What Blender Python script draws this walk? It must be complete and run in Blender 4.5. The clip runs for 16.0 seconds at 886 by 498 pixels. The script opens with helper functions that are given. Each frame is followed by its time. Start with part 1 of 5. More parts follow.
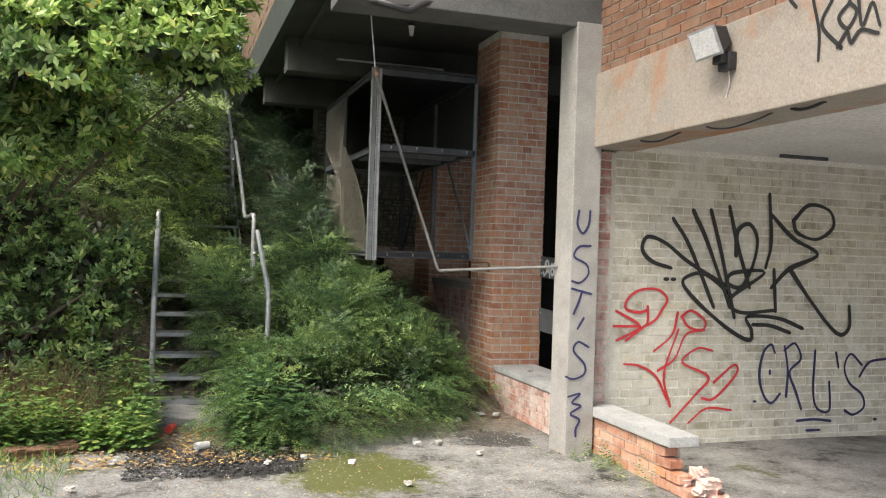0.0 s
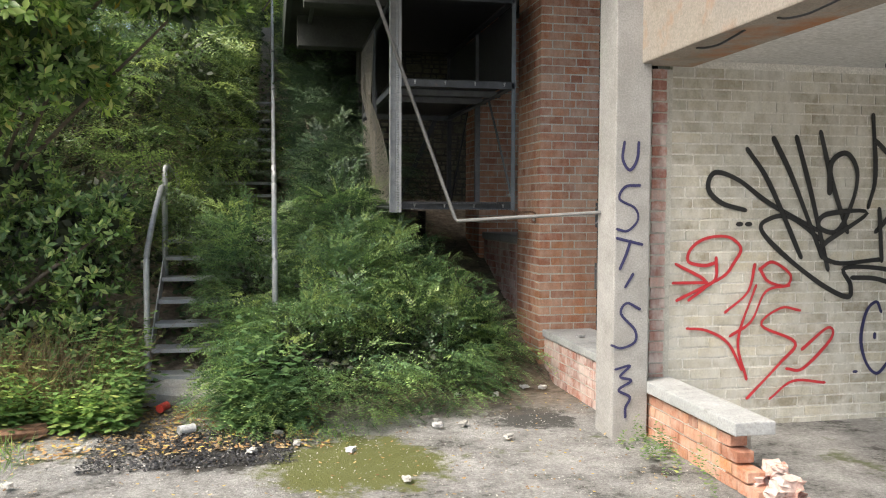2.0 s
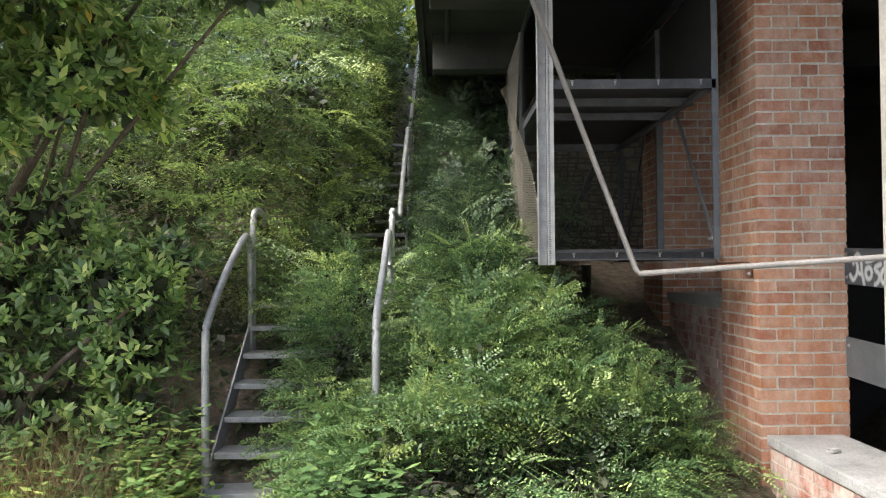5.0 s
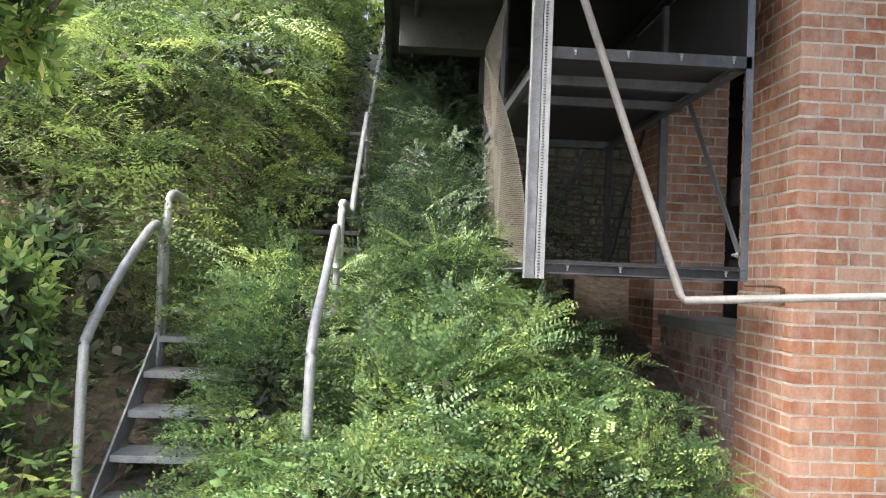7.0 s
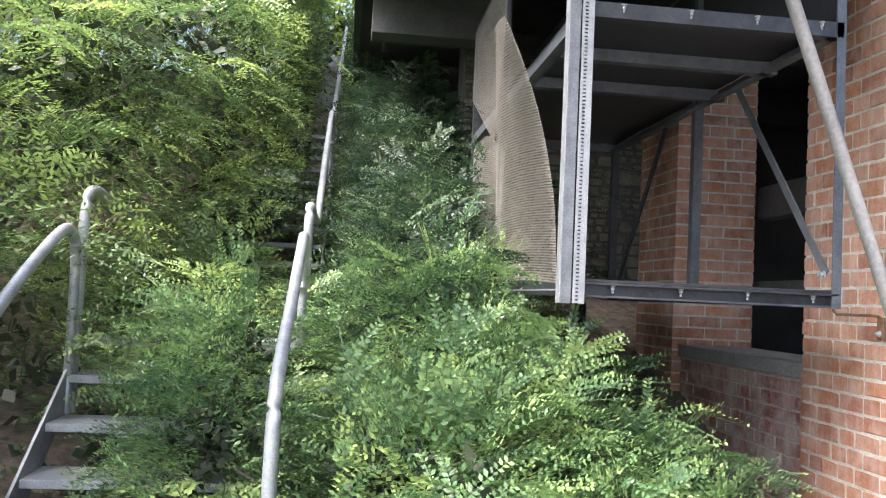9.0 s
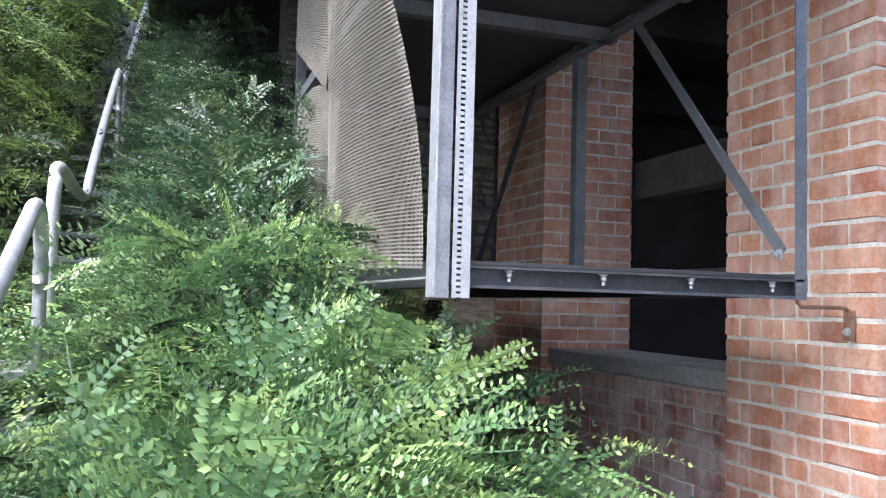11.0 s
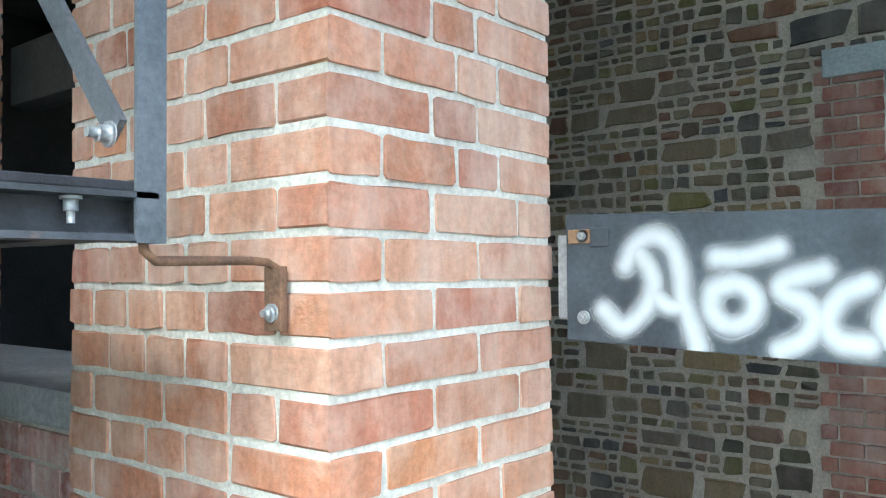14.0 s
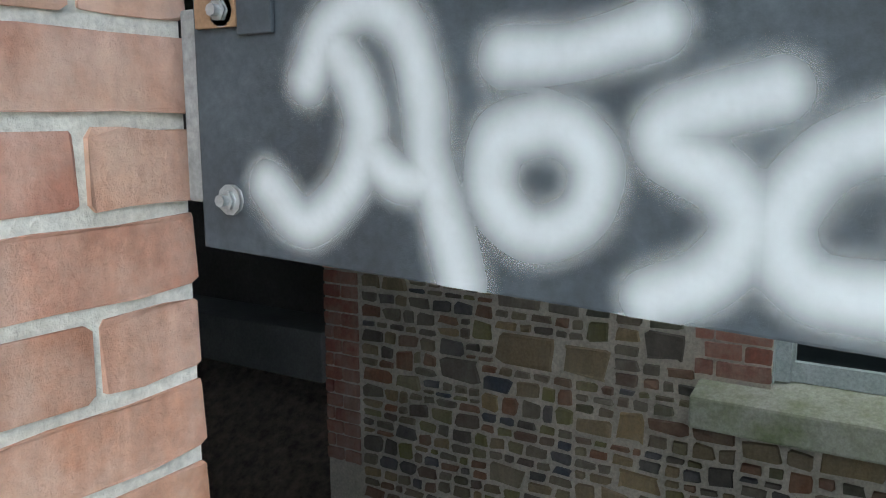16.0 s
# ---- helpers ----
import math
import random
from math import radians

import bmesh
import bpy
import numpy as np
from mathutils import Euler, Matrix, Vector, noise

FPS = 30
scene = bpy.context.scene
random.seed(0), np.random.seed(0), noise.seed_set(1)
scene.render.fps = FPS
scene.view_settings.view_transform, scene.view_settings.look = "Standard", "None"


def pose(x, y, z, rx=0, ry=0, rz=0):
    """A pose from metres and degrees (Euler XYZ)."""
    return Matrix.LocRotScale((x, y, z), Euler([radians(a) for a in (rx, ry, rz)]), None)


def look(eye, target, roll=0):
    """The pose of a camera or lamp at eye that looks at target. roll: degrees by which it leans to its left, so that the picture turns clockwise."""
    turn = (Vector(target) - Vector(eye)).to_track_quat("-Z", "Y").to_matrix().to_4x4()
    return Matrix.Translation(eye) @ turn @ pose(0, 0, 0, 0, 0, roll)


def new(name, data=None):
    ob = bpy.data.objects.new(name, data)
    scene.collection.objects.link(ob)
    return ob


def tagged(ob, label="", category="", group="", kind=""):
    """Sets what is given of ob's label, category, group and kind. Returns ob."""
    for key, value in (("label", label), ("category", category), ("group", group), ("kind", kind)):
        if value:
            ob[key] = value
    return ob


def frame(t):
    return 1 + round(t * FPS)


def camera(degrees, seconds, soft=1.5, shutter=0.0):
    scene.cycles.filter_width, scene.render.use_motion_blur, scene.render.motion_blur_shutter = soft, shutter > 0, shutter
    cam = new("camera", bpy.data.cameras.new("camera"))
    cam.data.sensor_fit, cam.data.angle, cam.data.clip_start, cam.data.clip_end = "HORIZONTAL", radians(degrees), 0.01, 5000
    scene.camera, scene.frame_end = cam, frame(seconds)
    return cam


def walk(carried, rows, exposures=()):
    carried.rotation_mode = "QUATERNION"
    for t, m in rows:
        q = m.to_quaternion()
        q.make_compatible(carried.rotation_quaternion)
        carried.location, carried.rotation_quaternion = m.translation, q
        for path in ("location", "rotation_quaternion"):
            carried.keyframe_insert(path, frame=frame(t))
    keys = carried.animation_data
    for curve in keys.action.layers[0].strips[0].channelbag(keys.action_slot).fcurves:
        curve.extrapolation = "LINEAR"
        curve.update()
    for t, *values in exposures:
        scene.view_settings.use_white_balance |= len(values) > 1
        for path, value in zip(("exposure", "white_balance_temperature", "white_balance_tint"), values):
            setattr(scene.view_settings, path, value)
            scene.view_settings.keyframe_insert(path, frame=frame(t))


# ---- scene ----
cam = camera(55.2, 16.0, 1.1)
PATH = [
    (0, (0.749, 0.716, 1.619), (1.366, 2.618, 1.621), 1.9),
    (0.5, (0.943, 0.886, 1.61), (1.511, 2.804, 1.603), 1.5),
    (1, (1.176, 1.067, 1.604), (1.672, 3.004, 1.593), 1.0),
    (1.5, (1.404, 1.287, 1.579), (1.833, 3.24, 1.543), 0.8),
    (2, (1.63, 1.646, 1.54), (2.024, 3.605, 1.442), 0.2),
    (2.5, (1.822, 1.98, 1.508), (2.105, 3.956, 1.383), -0.3),
    (3, (2.006, 2.322, 1.51), (2.155, 4.314, 1.396), -0.1),
    (3.5, (2.06, 2.666, 1.465), (2.156, 4.662, 1.383), -0.5),
    (4, (2.065, 3.05, 1.507), (2.104, 5.049, 1.477), -1.5),
    (4.2, (2.061, 3.194, 1.497), (2.053, 5.194, 1.483), -1.7),
    (6.3, (1.997, 4.526, 1.467), (2.05, 6.523, 1.574), 1.3),
    (6.5, (2.018, 4.643, 1.493), (2.072, 6.64, 1.586), 1.2),
    (7, (2.004, 4.854, 1.498), (2.114, 6.85, 1.557), 2.3),
    (7.5, (1.916, 5.157, 1.515), (2.064, 7.151, 1.557), 3.2),
    (8, (1.848, 5.431, 1.524), (2.013, 7.423, 1.591), 2.4),
    (8.2, (1.846, 5.507, 1.516), (2.003, 7.499, 1.601), 1.7),
    (10.3, (1.881, 6.651, 1.481), (2.314, 8.599, 1.615), 3.7),
    (10.5, (1.927, 6.745, 1.462), (2.405, 8.682, 1.599), 2.7),
    (11, (2.024, 7.05, 1.477), (2.647, 8.946, 1.609), 1.6),
    (11.5, (2.143, 7.268, 1.434), (3.006, 9.07, 1.521), 1.6),
    (12, (2.286, 7.583, 1.451), (3.416, 9.232, 1.504), 2.8),
    (12.5, (2.462, 7.742, 1.445), (3.766, 9.258, 1.494), 2.9),
    (13, (2.742, 7.901, 1.452), (4.139, 9.331, 1.508), 2.2),
    (13.5, (2.969, 8.022, 1.457), (4.439, 9.377, 1.524), 1.4),
    (14, (3.222, 8.158, 1.482), (4.764, 9.431, 1.541), -0.5),
    (14.5, (3.437, 8.189, 1.476), (5.013, 9.419, 1.419), -1.3),
    (15, (3.67, 8.173, 1.465), (5.241, 9.396, 1.283), -1.0),
    (15.5, (3.856, 8.253, 1.451), (5.44, 9.437, 1.155), -1.4),
    (16, (4.047, 8.423, 1.473), (5.716, 9.476, 1.146), -0.3),
]
walk(cam, [(t, look(eye, target, roll)) for t, eye, target, roll in PATH],
     [(0.0, 1.2, 6800, 7), (3.0, 1.35, 6700, 7), (4.0, 1.5, 6700, 8), (6.5, 2.3, 6700, 11), (8.0, 2.55, 6500, 12), (10.5, 2.7, 5700, 16), (12.0, 2.85, 5600, 8),
      (13.0, 3.0, 5500, 2), (14.0, 3.0, 5500, -2), (15.0, 2.7, 5600, -4), (16.0, 2.3, 5800, 2)])

# ---- world and light ----
world = bpy.data.worlds.new("sky")
scene.world = world
world.use_nodes = True
wn = world.node_tree
sky = wn.nodes.new("ShaderNodeTexSky")
sky.sky_type, sky.sun_disc = "NISHITA", False
sky.sun_elevation, sky.sun_rotation = radians(55), radians(241)
sky.air_density, sky.dust_density, sky.ozone_density = 1.0, 5.0, 1.0
wn.links.new(sky.outputs[0], wn.nodes["Background"].inputs[0])
wn.nodes["Background"].inputs[1].default_value = 0.15
sun = new("sun", bpy.data.lights.new("sun", "SUN"))
sun.data.energy, sun.data.angle, sun.data.color = 2.0, radians(36), (1.0, 0.97, 0.93)
sun.matrix_world = look((0, 0, 0), (0.875 * 0.574, 0.485 * 0.574, -0.819))


# ---- materials ----
def mat(name, rough=0.8, metal=0.0):
    m = bpy.data.materials.new(name)
    m.use_nodes = True
    b = m.node_tree.nodes["Principled BSDF"]
    b.inputs["Roughness"].default_value, b.inputs["Metallic"].default_value = rough, metal
    return m, m.node_tree, b


def node(nt, kind, **values):
    n = nt.nodes.new(kind)
    for k, v in values.items():
        n.inputs[k.replace("_", " ")].default_value = v
    return n


def noise_node(nt, scale, detail=4.0, rough=0.6, vec=None):
    n = node(nt, "ShaderNodeTexNoise", Scale=scale, Detail=detail, Roughness=rough)
    nt.links.new(vec or coords(nt), n.inputs["Vector"])
    return n.outputs["Fac"]


def coords(nt):
    for n in nt.nodes:
        if n.bl_idname == "ShaderNodeNewGeometry":
            return n.outputs["Position"]
    return nt.nodes.new("ShaderNodeNewGeometry").outputs["Position"]


def ramp(nt, fac, *stops):
    r = nt.nodes.new("ShaderNodeValToRGB")
    e = r.color_ramp.elements
    while len(e) < len(stops):
        e.new(0.5)
    for i, (p, c) in enumerate(stops):
        e[i].position = p
        e[i].color = (*c, 1) if len(c) == 3 else c
    nt.links.new(fac, r.inputs[0])
    return r.outputs["Color"]


def mix(nt, fac, a, b, blend="MIX"):
    n = nt.nodes.new("ShaderNodeMix")
    n.data_type, n.blend_type = "RGBA", blend
    for sock, v in ((n.inputs[0], fac), (n.inputs[6], a), (n.inputs[7], b)):
        if isinstance(v, (int, float)):
            sock.default_value = v
        elif isinstance(v, tuple):
            sock.default_value = (*v, 1)
        else:
            nt.links.new(v, sock)
    return n.outputs[2]


def grey(v):
    return (v, v, v)


def bump(nt, bsdf, height, strength=0.4, dist=0.01):
    b = node(nt, "ShaderNodeBump", Strength=strength, Distance=dist)
    nt.links.new(height, b.inputs["Height"])
    nt.links.new(b.outputs[0], bsdf.inputs["Normal"])


def island(nt):
    for n in nt.nodes:
        if n.bl_idname == "ShaderNodeNewGeometry":
            return n.outputs["Random Per Island"]
    return nt.nodes.new("ShaderNodeNewGeometry").outputs["Random Per Island"]


def per_object(nt):
    """A random number for each piece, be it an object of its own or an island of a joined mesh."""
    both = nt.nodes.new("ShaderNodeMath")
    both.operation = "ADD"
    nt.links.new(nt.nodes.new("ShaderNodeObjectInfo").outputs["Random"], both.inputs[0])
    nt.links.new(island(nt), both.inputs[1])
    fract = nt.nodes.new("ShaderNodeMath")
    fract.operation = "FRACT"
    nt.links.new(both.outputs[0], fract.inputs[0])
    return fract.outputs[0]


def patchy(name, stops, scale=3.0, fine=60.0, rough=0.85, metal=0.0, relief=0.35, dist=0.004, grime=None):
    """A worn surface: a ramp over coarse noise, a fine grain over it, and relief."""
    m, nt, b = mat(name, rough, metal)
    col = ramp(nt, noise_node(nt, scale, 6, 0.65), *stops)
    grain = noise_node(nt, fine, 4, 0.7)
    col = mix(nt, 1.0, col, ramp(nt, grain, (0.3, grey(0.72)), (0.7, grey(1.15))), "MULTIPLY")
    if grime:
        col = mix(nt, ramp(nt, noise_node(nt, grime[0], 5, 0.7), (grime[1], grey(0)), (grime[1] + 0.15, grey(1))), col, grime[2])
    nt.links.new(col, b.inputs["Base Color"])
    bump(nt, b, grain, relief, dist)
    return m


def brick_mat(name, tones, wash, wash_amount=0.5, bands=0.3):
    m, nt, b = mat(name, 0.85)
    rnd = per_object(nt)
    n = len(tones)
    col = ramp(nt, rnd, *[(i / max(1, n - 1), c) for i, c in enumerate(tones)])
    blot = noise_node(nt, 9, 5, 0.65)
    col = mix(nt, 1.0, col, ramp(nt, noise_node(nt, 70, 4, 0.7), (0.3, grey(0.75)), (0.7, grey(1.18))), "MULTIPLY")
    col = mix(nt, ramp(nt, blot, (0.42, grey(0)), (0.72, grey(wash_amount))), col, wash)
    stretch = nt.nodes.new("ShaderNodeMapping")
    stretch.inputs["Scale"].default_value = (1.0, 1.0, 0.28)
    nt.links.new(coords(nt), stretch.inputs["Vector"])
    col = mix(nt, ramp(nt, noise_node(nt, 3.2, 6, 0.7, stretch.outputs[0]), (0.48, grey(0)), (0.70, grey(wash_amount * 0.8))), col, wash)
    band = nt.nodes.new("ShaderNodeMapping")
    band.inputs["Scale"].default_value = (1.0, 1.0, 0.15)
    nt.links.new(coords(nt), band.inputs["Vector"])
    col = mix(nt, bands, col, mix(nt, 1.0, col, ramp(nt, noise_node(nt, 26, 3, 0.6, band.outputs[0]), (0.35, grey(0.62)), (0.65, grey(1.3))), "MULTIPLY"))
    nt.links.new(col, b.inputs["Base Color"])
    bump(nt, b, noise_node(nt, 90, 6, 0.75), 0.7, 0.004)
    return m


BRICK = brick_mat("red_brick", [(0.42, 0.17, 0.088), (0.47, 0.23, 0.14), (0.34, 0.125, 0.075), (0.50, 0.285, 0.19), (0.44, 0.19, 0.10), (0.30, 0.13, 0.085), (0.52, 0.235, 0.105)], (0.62, 0.48, 0.39), 0.6)
OLD_BRICK = brick_mat("weathered_brick", [(0.38, 0.155, 0.11), (0.50, 0.27, 0.21), (0.32, 0.13, 0.10), (0.58, 0.42, 0.36)], (0.66, 0.60, 0.56), 1.0)
QUOIN = brick_mat("dark_old_brick", [(0.24, 0.095, 0.065), (0.31, 0.14, 0.10), (0.20, 0.08, 0.06), (0.28, 0.16, 0.12)], (0.44, 0.38, 0.33), 0.5)
# tones hold both the grime and the shadow above the lintel
SHADED_GRIMY_BRICK = brick_mat("shaded_grimy_brick", [(0.24, 0.105, 0.055), (0.19, 0.085, 0.05), (0.28, 0.13, 0.07), (0.21, 0.12, 0.08)], (0.26, 0.20, 0.15), 0.5)
CREAM = brick_mat("cream_painted_brick", [(0.50, 0.47, 0.38), (0.41, 0.37, 0.28), (0.60, 0.575, 0.49), (0.31, 0.275, 0.20), (0.54, 0.515, 0.43), (0.42, 0.395, 0.32), (0.58, 0.53, 0.40)], (0.68, 0.665, 0.61), 0.85, 0.15)
MORTAR = patchy("mortar", [(0.3, (0.47, 0.455, 0.40)), (0.7, (0.68, 0.67, 0.60))], 6, 90, 0.95, relief=0.7, dist=0.004)
PALE_MORTAR = patchy("painted_mortar", [(0.3, (0.657, 0.636, 0.572)), (0.7, (0.806, 0.784, 0.728))], 5, 80, 0.95, relief=0.6)
DARK_MORTAR = patchy("old_mortar", [(0.3, (0.40, 0.37, 0.31)), (0.7, (0.62, 0.58, 0.50))], 5, 70, 0.95, relief=0.8, dist=0.006)
CONCRETE = patchy("concrete", [(0.3, (0.30, 0.29, 0.27)), (0.5, (0.42, 0.41, 0.38)), (0.7, (0.52, 0.50, 0.47))], 2.5, 80, 0.9, grime=(4, 0.62, (0.22, 0.21, 0.18)))
COLUMN_MAT = patchy("weathered_concrete", [(0.3, (0.27, 0.262, 0.246)), (0.7, (0.41, 0.40, 0.385))], 3, 90, 0.9, relief=0.5, grime=(5, 0.66, (0.28, 0.26, 0.23)))
LINTEL_MAT = patchy("rust_stained_concrete", [(0.3, (0.25, 0.215, 0.18)), (0.5, (0.34, 0.30, 0.255)), (0.7, (0.29, 0.265, 0.235))], 2, 70, 0.9, grime=(1.1, 0.50, (0.357, 0.162, 0.076)))
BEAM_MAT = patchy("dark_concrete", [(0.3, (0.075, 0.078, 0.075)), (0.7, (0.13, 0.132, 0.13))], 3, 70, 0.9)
SLAB_MAT = patchy("sill_concrete", [(0.3, (0.30, 0.31, 0.31)), (0.7, (0.47, 0.48, 0.48))], 4, 70, 0.85, grime=(7, 0.6, (0.17, 0.17, 0.15)))
# near black: the shade under the canopy is part of this colour
SOFFIT_MAT = patchy("shaded_soffit", [(0.3, (0.035, 0.037, 0.034)), (0.7, (0.075, 0.077, 0.070))], 1.5, 40, 0.9)
CEILING_MAT = patchy("ceiling_paint", [(0.3, (0.62, 0.62, 0.60)), (0.7, (0.74, 0.74, 0.73))], 1.5, 30, 0.9, relief=0.15)
GALV = patchy("galvanised_steel", [(0.3, (0.28, 0.295, 0.30)), (0.7, (0.44, 0.45, 0.46))], 12, 120, 0.5, 0.4, relief=0.15)
PIPE_MAT = patchy("dull_conduit", [(0.3, (0.13, 0.13, 0.128)), (0.7, (0.22, 0.215, 0.21))], 9, 120, 0.65, 0.1, relief=0.15, grime=(11, 0.62, (0.17, 0.13, 0.10)))
DARK_STEEL = patchy("dark_painted_steel", [(0.3, (0.035, 0.038, 0.042)), (0.7, (0.085, 0.09, 0.10))], 10, 100, 0.5, 0.3, relief=0.2, grime=(14, 0.64, (0.16, 0.11, 0.08)))
GREY_STEEL = patchy("grey_steel", [(0.3, (0.10, 0.112, 0.125)), (0.7, (0.18, 0.195, 0.21))], 10, 100, 0.5, 0.4, relief=0.2)
RUST = patchy("rust", [(0.3, (0.10, 0.06, 0.04)), (0.7, (0.26, 0.14, 0.08))], 25, 160, 0.9, relief=0.7)
BOARD_MAT = patchy("black_board", [(0.3, (0.024, 0.030, 0.037)), (0.7, (0.066, 0.083, 0.10))], 7, 90, 0.6, relief=0.15)
GREY_BOARD = patchy("grey_board", [(0.3, (0.075, 0.09, 0.10)), (0.7, (0.13, 0.15, 0.165))], 4, 90, 0.5, relief=0.15)
WOOD = patchy("raw_wood", [(0.3, (0.22, 0.13, 0.07)), (0.7, (0.36, 0.23, 0.14))], 14, 90, 0.8, relief=0.4)
PALE = patchy("pale_plastic", [(0.3, (0.48, 0.48, 0.48)), (0.7, (0.64, 0.64, 0.63))], 9, 60, 0.6)
BLACK = patchy("black_fitting", [(0.3, (0.015, 0.015, 0.017)), (0.7, (0.04, 0.04, 0.045))], 9, 90, 0.45)
FASCIA_MAT = patchy("grimy_fascia", [(0.3, (0.022, 0.028, 0.024)), (0.7, (0.055, 0.065, 0.056))], 3, 50, 0.7)
WINDOW_PAINT = patchy("window_paint", [(0.3, (0.30, 0.36, 0.37)), (0.7, (0.44, 0.50, 0.51))], 8, 70, 0.6)
BARK = patchy("bark", [(0.3, (0.07, 0.055, 0.04)), (0.7, (0.16, 0.13, 0.10))], 20, 90, 0.9, relief=0.8, dist=0.01)
PLASTER = patchy("plaster", [(0.3, (0.26, 0.25, 0.23)), (0.7, (0.40, 0.38, 0.35))], 3, 60, 0.95, relief=0.5)
# dark tone that carries the shade in the depth of the passage
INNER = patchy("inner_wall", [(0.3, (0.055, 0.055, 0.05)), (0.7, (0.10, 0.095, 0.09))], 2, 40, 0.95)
TILE_MAT = patchy("roof_tile", [(0.3, (0.12, 0.075, 0.05)), (0.7, (0.23, 0.155, 0.105))], 8, 60, 0.9)
BLUE = patchy("blue_sheet", [(0.3, (0.10, 0.33, 0.50)), (0.7, (0.16, 0.43, 0.60))], 9, 60, 0.6)


def leaf_mat(name, stops, trans=0.3, rough=0.45):
    m, nt, b = mat(name, rough)
    col = ramp(nt, island(nt), *stops)
    col = mix(nt, 1.0, col, ramp(nt, noise_node(nt, 2.2, 3, 0.6), (0.3, (0.55, 0.60, 0.68)), (0.7, (1.35, 1.28, 1.0))), "MULTIPLY")
    nt.links.new(col, b.inputs["Base Color"])
    t = nt.nodes.new("ShaderNodeBsdfTranslucent")
    nt.links.new(col, t.inputs[0])
    s = nt.nodes.new("ShaderNodeMixShader")
    s.inputs[0].default_value = trans
    nt.links.new(b.outputs[0], s.inputs[1])
    nt.links.new(t.outputs[0], s.inputs[2])
    nt.links.new(s.outputs[0], nt.nodes["Material Output"].inputs[0])
    return m


def frond_mat(name, stops, young, trans=0.2, rough=0.35):
    """Leaves whose tone goes frond by frond, with younger, brighter leaves at the twigs' ends."""
    m, nt, b = mat(name, rough)
    uv = nt.nodes.new("ShaderNodeUVMap")
    sp = nt.nodes.new("ShaderNodeSeparateXYZ")
    nt.links.new(uv.outputs[0], sp.inputs[0])
    col = ramp(nt, sp.outputs["X"], *stops)
    col = mix(nt, ramp(nt, sp.outputs["Y"], (0.62, grey(0)), (1.0, grey(0.75))), col, young)
    col = mix(nt, 1.0, col, ramp(nt, island(nt), (0.0, grey(0.62)), (1.0, grey(1.35))), "MULTIPLY")
    nt.links.new(col, b.inputs["Base Color"])
    t = nt.nodes.new("ShaderNodeBsdfTranslucent")
    nt.links.new(col, t.inputs[0])
    sh = nt.nodes.new("ShaderNodeMixShader")
    sh.inputs[0].default_value = trans
    nt.links.new(b.outputs[0], sh.inputs[1])
    nt.links.new(t.outputs[0], sh.inputs[2])
    nt.links.new(sh.outputs[0], nt.nodes["Material Output"].inputs[0])
    return m


BUSH_LEAF = frond_mat("bush_leaf", [(0.0, (0.050, 0.104, 0.048)), (0.4, (0.126, 0.220, 0.086)), (0.75, (0.235, 0.350, 0.125)), (1.0, (0.385, 0.48, 0.16))], (0.32, 0.43, 0.15), 0.22, 0.36)
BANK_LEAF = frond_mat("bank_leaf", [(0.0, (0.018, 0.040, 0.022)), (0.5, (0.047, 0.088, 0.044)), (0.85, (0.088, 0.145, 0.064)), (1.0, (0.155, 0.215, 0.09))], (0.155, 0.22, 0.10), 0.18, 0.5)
HEDGE_LEAF = frond_mat("hedge_leaf", [(0.0, (0.046, 0.082, 0.032)), (0.5, (0.120, 0.195, 0.064)), (0.85, (0.24, 0.335, 0.10)), (1.0, (0.38, 0.46, 0.14))], (0.38, 0.46, 0.14), 0.34, 0.42)
# inner leaves: the shade inside a crown, put into the leaf colour
SHADED_LEAF = leaf_mat("shaded_inner_leaf", [(0.0, (0.018, 0.026, 0.014)), (1.0, (0.045, 0.060, 0.028))], 0.08, 0.6)
IVY_LEAF = leaf_mat("ivy_leaf", [(0.0, (0.032, 0.062, 0.032)), (0.5, (0.090, 0.147, 0.066)), (0.85, (0.172, 0.230, 0.113)), (1.0, (0.287, 0.314, 0.161))], 0.3, 0.38)
TREE_LEAF = leaf_mat("tree_leaf", [(0.0, (0.11, 0.20, 0.065)), (0.5, (0.29, 0.46, 0.145)), (0.9, (0.54, 0.67, 0.26)), (0.985, (0.66, 0.72, 0.34)), (1.0, (0.74, 0.54, 0.09))], 0.48, 0.26)
SHRUB_LEAF = leaf_mat("shrub_leaf", [(0.0, (0.085, 0.165, 0.060)), (0.6, (0.22, 0.36, 0.12)), (0.92, (0.45, 0.58, 0.22)), (1.0, (0.60, 0.68, 0.30))], 0.38, 0.3)
FAR_LEAF = leaf_mat("far_leaf", [(0.0, (0.24, 0.38, 0.08)), (1.0, (0.50, 0.60, 0.18))], 0.5, 0.45)
WEED_LEAF = leaf_mat("weed_leaf", [(0.0, (0.09, 0.18, 0.06)), (0.7, (0.20, 0.34, 0.11)), (1.0, (0.40, 0.47, 0.17))], 0.4)
NETTLE_LEAF = leaf_mat("nettle_leaf", [(0.0, (0.055, 0.12, 0.05)), (0.7, (0.12, 0.22, 0.085)), (1.0, (0.19, 0.30, 0.12))], 0.3, 0.5)
DRY_GRASS = leaf_mat("dry_grass", [(0.0, (0.15, 0.16, 0.07)), (0.5, (0.27, 0.20, 0.12)), (1.0, (0.38, 0.27, 0.18))], 0.3, 0.8)
